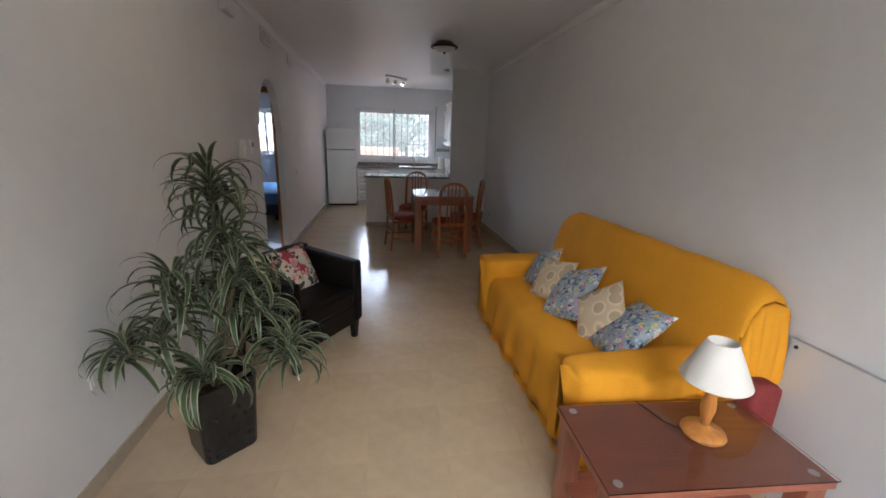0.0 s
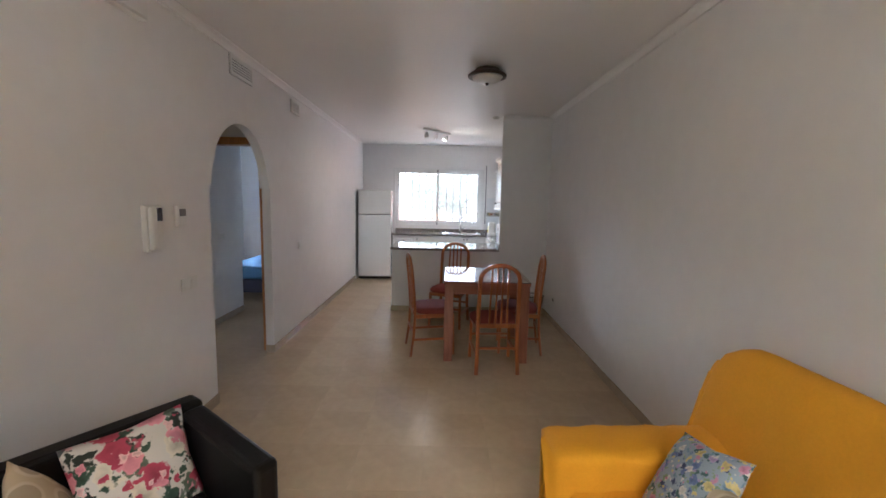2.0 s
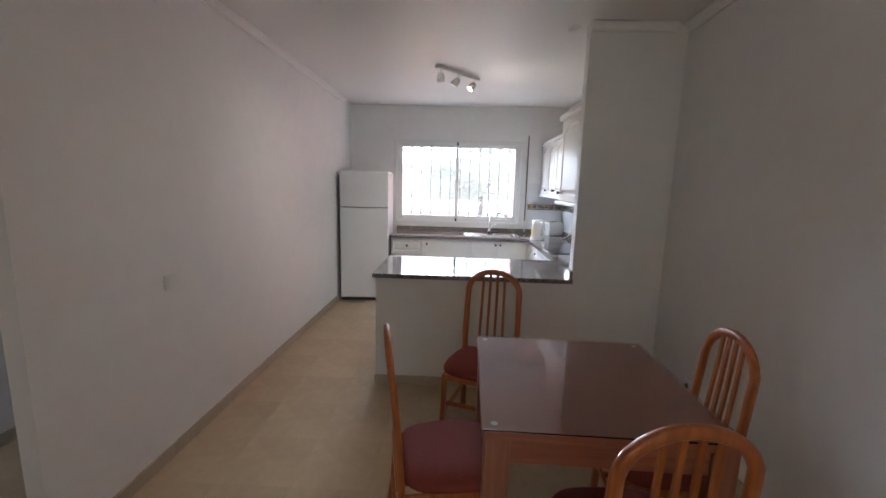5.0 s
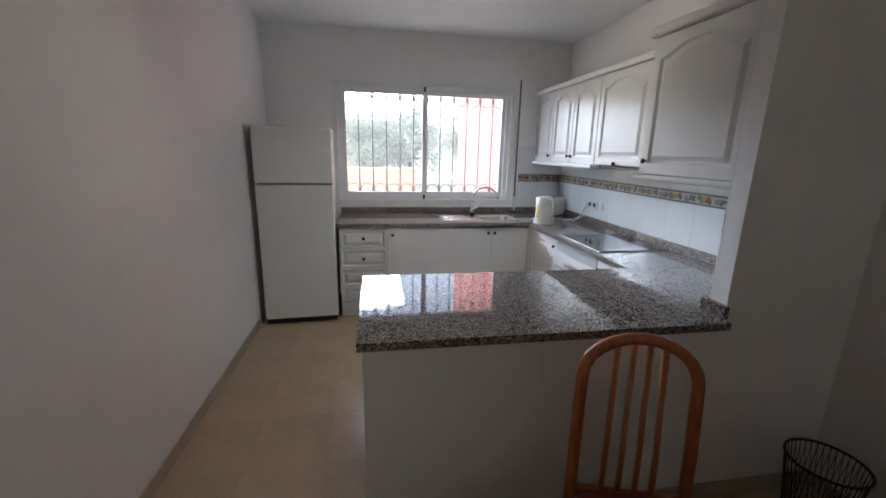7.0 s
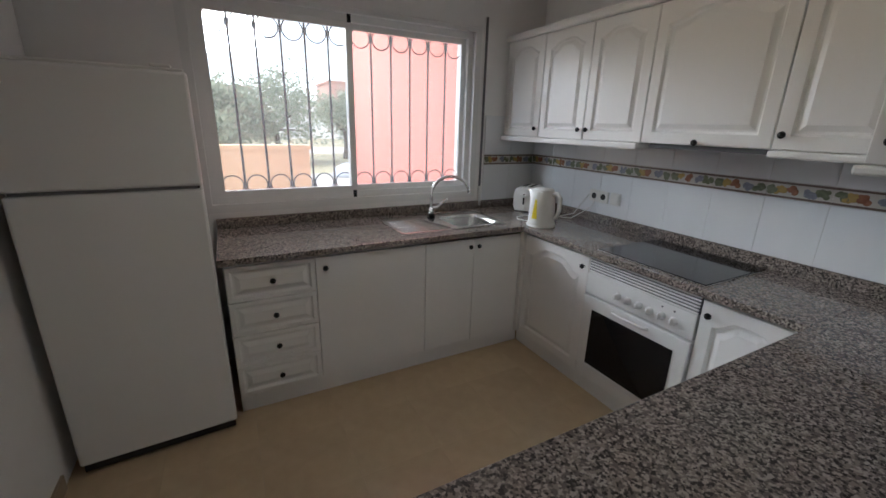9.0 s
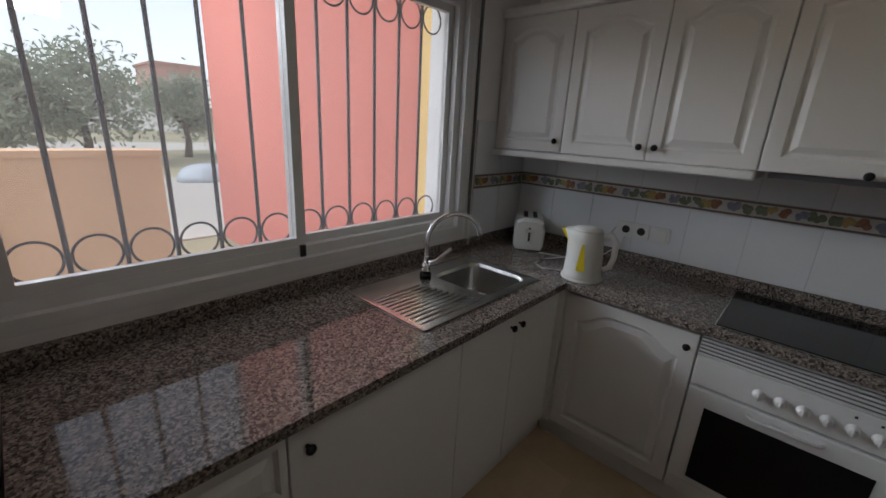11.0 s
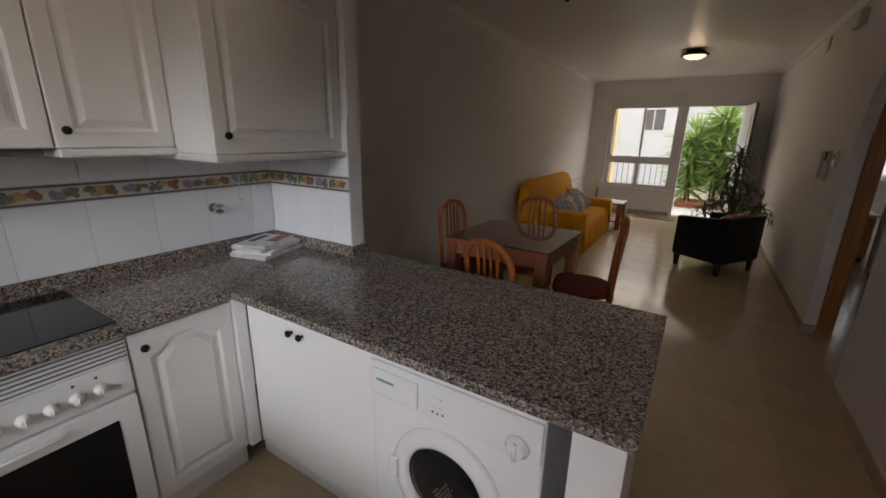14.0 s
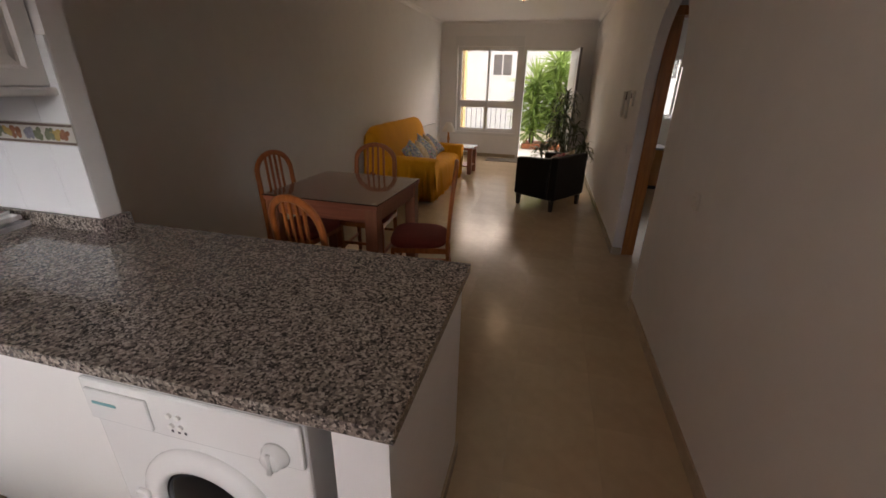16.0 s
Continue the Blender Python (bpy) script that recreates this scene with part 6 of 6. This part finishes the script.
nb = thing("neighbour_house", pose(0, 0, 0), "tall salmon-pink rendered neighbouring house wall", "house")
part("wall", boxes((1.64, 6.5, 11.37, 15.6, -0.22, 6.5)), PINK_RENDER, nb)
part("roof", boxes((1.55, 6.6, 11.37, 15.7, 6.5, 6.65)), ROOF, nb)
gw = structure(part("garden_wall", boxes((-6.0, 0.47, 13.5, 13.7, -0.22, 1.19), (-6.0, 0.49, 13.48, 13.72, 1.19, 1.245)), TAN_RENDER), "low tan rendered garden wall", "wall")


def crown_tree(x, y, h, spread, seed, label):
    t = thing("tree", pose(x, y, -0.22), label, "tree", "trees behind the house")
    rnd = random.Random(seed)
    bm = bmesh.new()
    tube(bm, [(0, 0, 0), (0.08, 0.02, h * 0.2), (0.02, 0.05, h * 0.42)], [0.16, 0.12, 0.09], 9)
    tips = []
    for i in range(9):
        a = 2 * math.pi * i / 9 + rnd.uniform(-0.3, 0.3)
        r = spread * rnd.uniform(0.35, 0.8)
        tip = Vector((r * math.cos(a), r * math.sin(a), h * rnd.uniform(0.34, 0.88)))
        tube(bm, [(0.02, 0.04, h * 0.38), tip * 0.5 + Vector((0, 0, h * 0.2)), tip], [0.06, 0.04, 0.015], 6)
        tips.append(tip)
    part("trunk", bm, BARK, t)
    tips += [Vector((0, 0, h * 0.8)), Vector((0.2, -0.3, h * 0.9))]
    verts, faces = [], []
    for tip in tips:
        for _ in range(340):
            c = tip + Vector((rnd.gauss(0, spread * 0.27), rnd.gauss(0, spread * 0.27), rnd.gauss(0, h * 0.085)))
            d = Vector((rnd.uniform(-1, 1), rnd.uniform(-1, 1), rnd.uniform(-1, 1))).normalized()
            s = d.orthogonal().normalized()
            l = rnd.uniform(0.07, 0.14)
            k = len(verts)
            verts += [c - d * l, c + s * l * 0.45, c + d * l, c - s * l * 0.45]
            faces.append((k, k + 1, k + 2, k + 3))
    me = bpy.data.meshes.new("crown")
    me.from_pydata([tuple(v) for v in verts], [], faces)
    me.materials.append(HAZED_LEAF)
    cr = new("crown", me)
    cr.parent = t
    tagged(cr, kind="stuff")
    return t


crown_tree(-0.6, 26.0, 3.1, 1.5, 1, "grey-green olive-like tree with loose crown")
crown_tree(1.5, 27.0, 3.7, 1.7, 2, "grey-green olive-like tree with loose crown")
crown_tree(5.0, 29.0, 3.2, 1.3, 3, "grey-green olive-like tree with loose crown")
crown_tree(-5.0, 30.0, 3.6, 1.5, 4, "grey-green olive-like tree with loose crown")
crown_tree(-9.5, 32.0, 3.8, 1.6, 5, "grey-green olive-like tree with loose crown")
for i, (x, y, w, d, h) in enumerate(((-0.6, 60, 6.4, 8, 5.2), (9.0, 57, 7.5, 5, 3.7), (14.2, 62, 4.4, 8, 6.6), (-12.0, 64, 9, 8, 4.6))):
    hs = thing("far_house", pose(x, y, -0.22), "distant pale white low house" if i == 1 else "distant pale salmon-pink low house", "house", "far houses")
    part("wall", boxes((-w / 2, w / 2, 0, d, 0, h)), WHITE_RENDER if i == 1 else SALMON_PALE, hs)
    part("roof", boxes((-w / 2 - 0.2, w / 2 + 0.2, -0.2, d + 0.2, h, h + 0.22)), SALMON_PALE, hs)
    for j in range(int(w // 3)):
        part("window", boxes((-w / 2 + 1.2 + j * 3.0, -w / 2 + 2.0 + j * 3.0, -0.04, 0.02, h - 1.9, h - 0.9)), PAVING, hs)
structure(part("forecourt", boxes((0.6, 9.0, 15.7, 22.6, -0.2195, -0.19)), PAVING), "pale concrete forecourt in the sun", "pavement")
# plain mound added in place of a pale parked car
hp = thing("covered_heap", pose(3.35, 21.6, -0.19), "low pale blue-grey mound standing in for a parked car", "tarpaulin")
bm = bmesh.new()
rnd = random.Random(8)
lumps = [1 + rnd.uniform(-0.12, 0.12) for _ in range(18)]
loft(bm, [[(0.75 * k * lumps[i] * math.cos(2 * math.pi * i / 18), 0.5 * k * lumps[i] * math.sin(2 * math.pi * i / 18), z) for i in range(18)] for k, z in ((1.0, 0.0), (0.96, 0.14), (0.8, 0.32), (0.55, 0.42), (0.2, 0.46))])
part("sheet", bm, CAR_BLUE, hp, "", True)
hd = structure(part("street", boxes((-60, 60, 33, 39, -0.2195, -0.21)), PAVING), "pale street beyond the garden", "road")

# front side: planter with yucca, white house opposite, railing
pl = structure(part("planter_bed", boxes((-2.0, 0.05, -2.95, -2.1, -0.03, 0.10), bevel=0.02), TERRACOTTA), "low terracotta planter bed on the terrace", "planter")


def yucca(x, y, z, h, seed):
    t = thing("yucca", pose(x, y, z), "large green yucca with sword leaves on the terrace", "plant", "yuccas on the terrace")
    rnd = random.Random(seed)
    bm = bmesh.new()
    tube(bm, [(0, 0, 0), (0.03, 0, h * 0.4), (0, 0.02, h * 0.8)], [0.07, 0.06, 0.05], 9)
    part("trunk", bm, BARK, t)
    verts, faces = [], []
    for base in (h * 0.18, h * 0.36, h * 0.54, h * 0.72, h * 0.86):
        for i in range(85):
            a = rnd.uniform(0, 2 * math.pi)
            el = radians(rnd.uniform(-35, 80))
            l = rnd.uniform(0.5, 0.85)
            o = Vector((0, 0, base + rnd.uniform(-0.08, 0.08)))
            d = Vector((math.cos(a) * math.cos(el), math.sin(a) * math.cos(el), math.sin(el)))
            s = d.cross(Vector((0, 0, 1))).normalized() * 0.028
            k = len(verts)
            mid = o + d * l * 0.5
            tip = o + d * l + Vector((0, 0, -0.10 * l))
            verts += [o - s * 0.6, o + s * 0.6, mid + s, tip, mid - s]
            faces.append((k, k + 1, k + 2, k + 3, k + 4))
    me = bpy.data.meshes.new("crown")
    me.from_pydata([tuple(v) for v in verts], [], faces)
    me.materials.append(YUCCA)
    cr = new("crown", me)
    cr.parent = t
    tagged(cr, kind="stuff")
    return t


yucca(-0.18, -2.45, 0.09, 1.75, 11)
yucca(-0.70, -2.55, 0.09, 2.25, 12)
yucca(-1.28, -2.55, 0.09, 1.9, 13)
oh = thing("opposite_house", pose(0, -9.0, -0.22), "white rendered house across the terrace", "house")
part("wall", boxes((-9, 9, -4, 0, 0, 5.5)), WHITE_RENDER, oh)
part("roof", boxes((-9.3, 9.3, -4.2, 0.25, 5.5, 5.7)), ROOF, oh)
for x in (-7.0, -4.6, 1.46):
    wd = part("window", boxes((x - 0.36, x + 0.36, -0.02, 0.03, 2.1, 2.85)), BLACK_GLASS, oh)
    part("frame", boxes((x - 0.42, x - 0.36, -0.02, 0.05, 2.04, 2.91), (x + 0.36, x + 0.42, -0.02, 0.05, 2.04, 2.91), (x - 0.36, x + 0.36, -0.02, 0.05, 2.85, 2.91), (x - 0.36, x + 0.36, -0.02, 0.05, 2.04, 2.10), (x - 0.02, x + 0.02, -0.01, 0.045, 2.10, 2.85)), WHITE_RENDER, oh)
rl = structure(new("terrace_railing"), "black iron railing at the terrace edge", "railing")
part("top_rail", boxes((0.2, 5.8, -4.02, -3.98, 0.93, 0.97)), IRON, rl)
part("bottom_rail", boxes((0.2, 5.8, -4.015, -3.985, 0.10, 0.13)), IRON, rl)
for i in range(38):
    part("bar", boxes((0.25 + i * 0.15 - 0.008, 0.25 + i * 0.15 + 0.008, -4.008, -3.992, -0.03, 0.935)), IRON, rl)
ps = structure(part("terrace_post", boxes((1.38, 1.85, -1.13, -0.85, -0.03, 3.0), bevel=0.01), YELLOW_RENDER), "ochre rendered terrace post beside the front window", "post")


# ---- tiles of floor and walls, last ----
floor = structure(new("floor"), "glossy cream-beige stone floor tiles with fine joints", "floor")
FT = 0.40
tile = bmesh.new()
box(tile, -FT / 2 + 0.0004, FT / 2 - 0.0004, -FT / 2 + 0.0004, FT / 2 - 0.0004, -0.006, 0.0)
tme = bpy.data.meshes.new("tile")
tile.to_mesh(tme)
tile.free()
tme.materials.append(FLOOR_TILE)
nx, ny = 8, 28
for i in range(nx):
    for j in range(ny):
        shared("tile", tme, floor, XL - 0.04 + FT * (i + 0.5), YF - 0.02 + FT * (j + 0.5), 0.0)
fl2 = bmesh.new()
for i in range(6):
    for j in range(ny):
        x, y = XL - 0.04 - FT * (i + 0.5), YF - 0.02 + FT * (j + 0.5)
        box(fl2, x - FT / 2 + 0.001, x + FT / 2 - 0.001, y - FT / 2 + 0.001, y + FT / 2 - 0.001, -0.006, 0.0)
tagged(part("hall_tiles", fl2, FLOOR_TILE, floor), kind="stuff")


def wall_tiles(name, m, length, rows, label):
    """Tiles on a wall: local x along it, face towards -y. rows: (z0, z1, border)."""
    w = structure(new(name), label, "wall tiles")
    w.matrix_basis = m
    part("joints", boxes((0, length, -0.004, -0.0005, rows[0][0], rows[-1][1])), TILE_JOINT, w)
    cache = {}
    TWD = 0.25
    x = 0.0
    while x < length - 0.02:
        e = min(x + TWD, length)
        for z0, z1, border in rows:
            key = (round(e - x, 3), z0, z1)
            if key not in cache:
                bm = boxes((0.001, e - x - 0.001, -0.009, -0.004, z0 + 0.001, z1 - 0.001), bevel=0.0012)
                me = bpy.data.meshes.new("tile")
                bm.to_mesh(me)
                bm.free()
                me.materials.append(BORDER_GROUND if border else WALL_TILE)
                cache[key] = me
            ob = shared("border_tile" if border else "tile", cache[key], w, x, 0, 0)
            if border:
                rnd = random.Random(int(x * 1000))
                h = z1 - z0
                part("border_stripe", boxes((0.001, e - x - 0.001, -0.0105, -0.0092, z0 + 0.003, z0 + 0.012), (0.001, e - x - 0.001, -0.0105, -0.0092, z1 - 0.012, z1 - 0.003)), BORDER_LINE, ob)
                for mt, cx in ((FRUIT_GREEN, 0.10), (FRUIT_YELLOW, 0.22), (FRUIT_RED, 0.40), (FRUIT_BLUE, 0.68), (FRUIT_GREEN, 0.86)):
                    bm = bmesh.new()
                    for q in range(9):
                        px = (cx + rnd.uniform(-0.075, 0.075)) * TWD
                        pz = z0 + h * rnd.uniform(0.33, 0.67)
                        r = rnd.uniform(0.008, 0.015)
                        if px + r < e - x:
                            lath = lathe(bmesh.new(), [(r, 0.0), (r * 0.7, 0.0012)], n=9)
                            turn_y(lath, (px, -0.0091 - 0.0002 * q, pz))
                            tmp = bpy.data.meshes.new("t")
                            lath.to_mesh(tmp)
                            lath.free()
                            bm.from_mesh(tmp)
                            bpy.data.meshes.remove(tmp)
                    if len(bm.verts):
                        part("fruit_print", bm, mt, ob)
                    else:
                        bm.free()
        x = e
    return w


ROWS_T = [(CT + 0.061, 1.245, False), (1.245, 1.325, True), (1.325, 1.62, False)]
wall_tiles("wall_tiles_east", pose(XR, YB, 0, 0, 0, -90), YB - SY1 - 0.01, ROWS_T, "glossy white wall tiles with a fruit border")
wall_tiles("wall_tiles_stub", pose(XR - 0.01, SY1, 0, 0, 0, 180), XR - 0.01 - SX, ROWS_T, "glossy white wall tiles with a fruit border on the stub")
wall_tiles("wall_tiles_north", pose(KX1 + 0.12, YB, 0), XR - 0.01 - KX1 - 0.12, ROWS_T, "glossy white wall tiles with a fruit border beside the window")
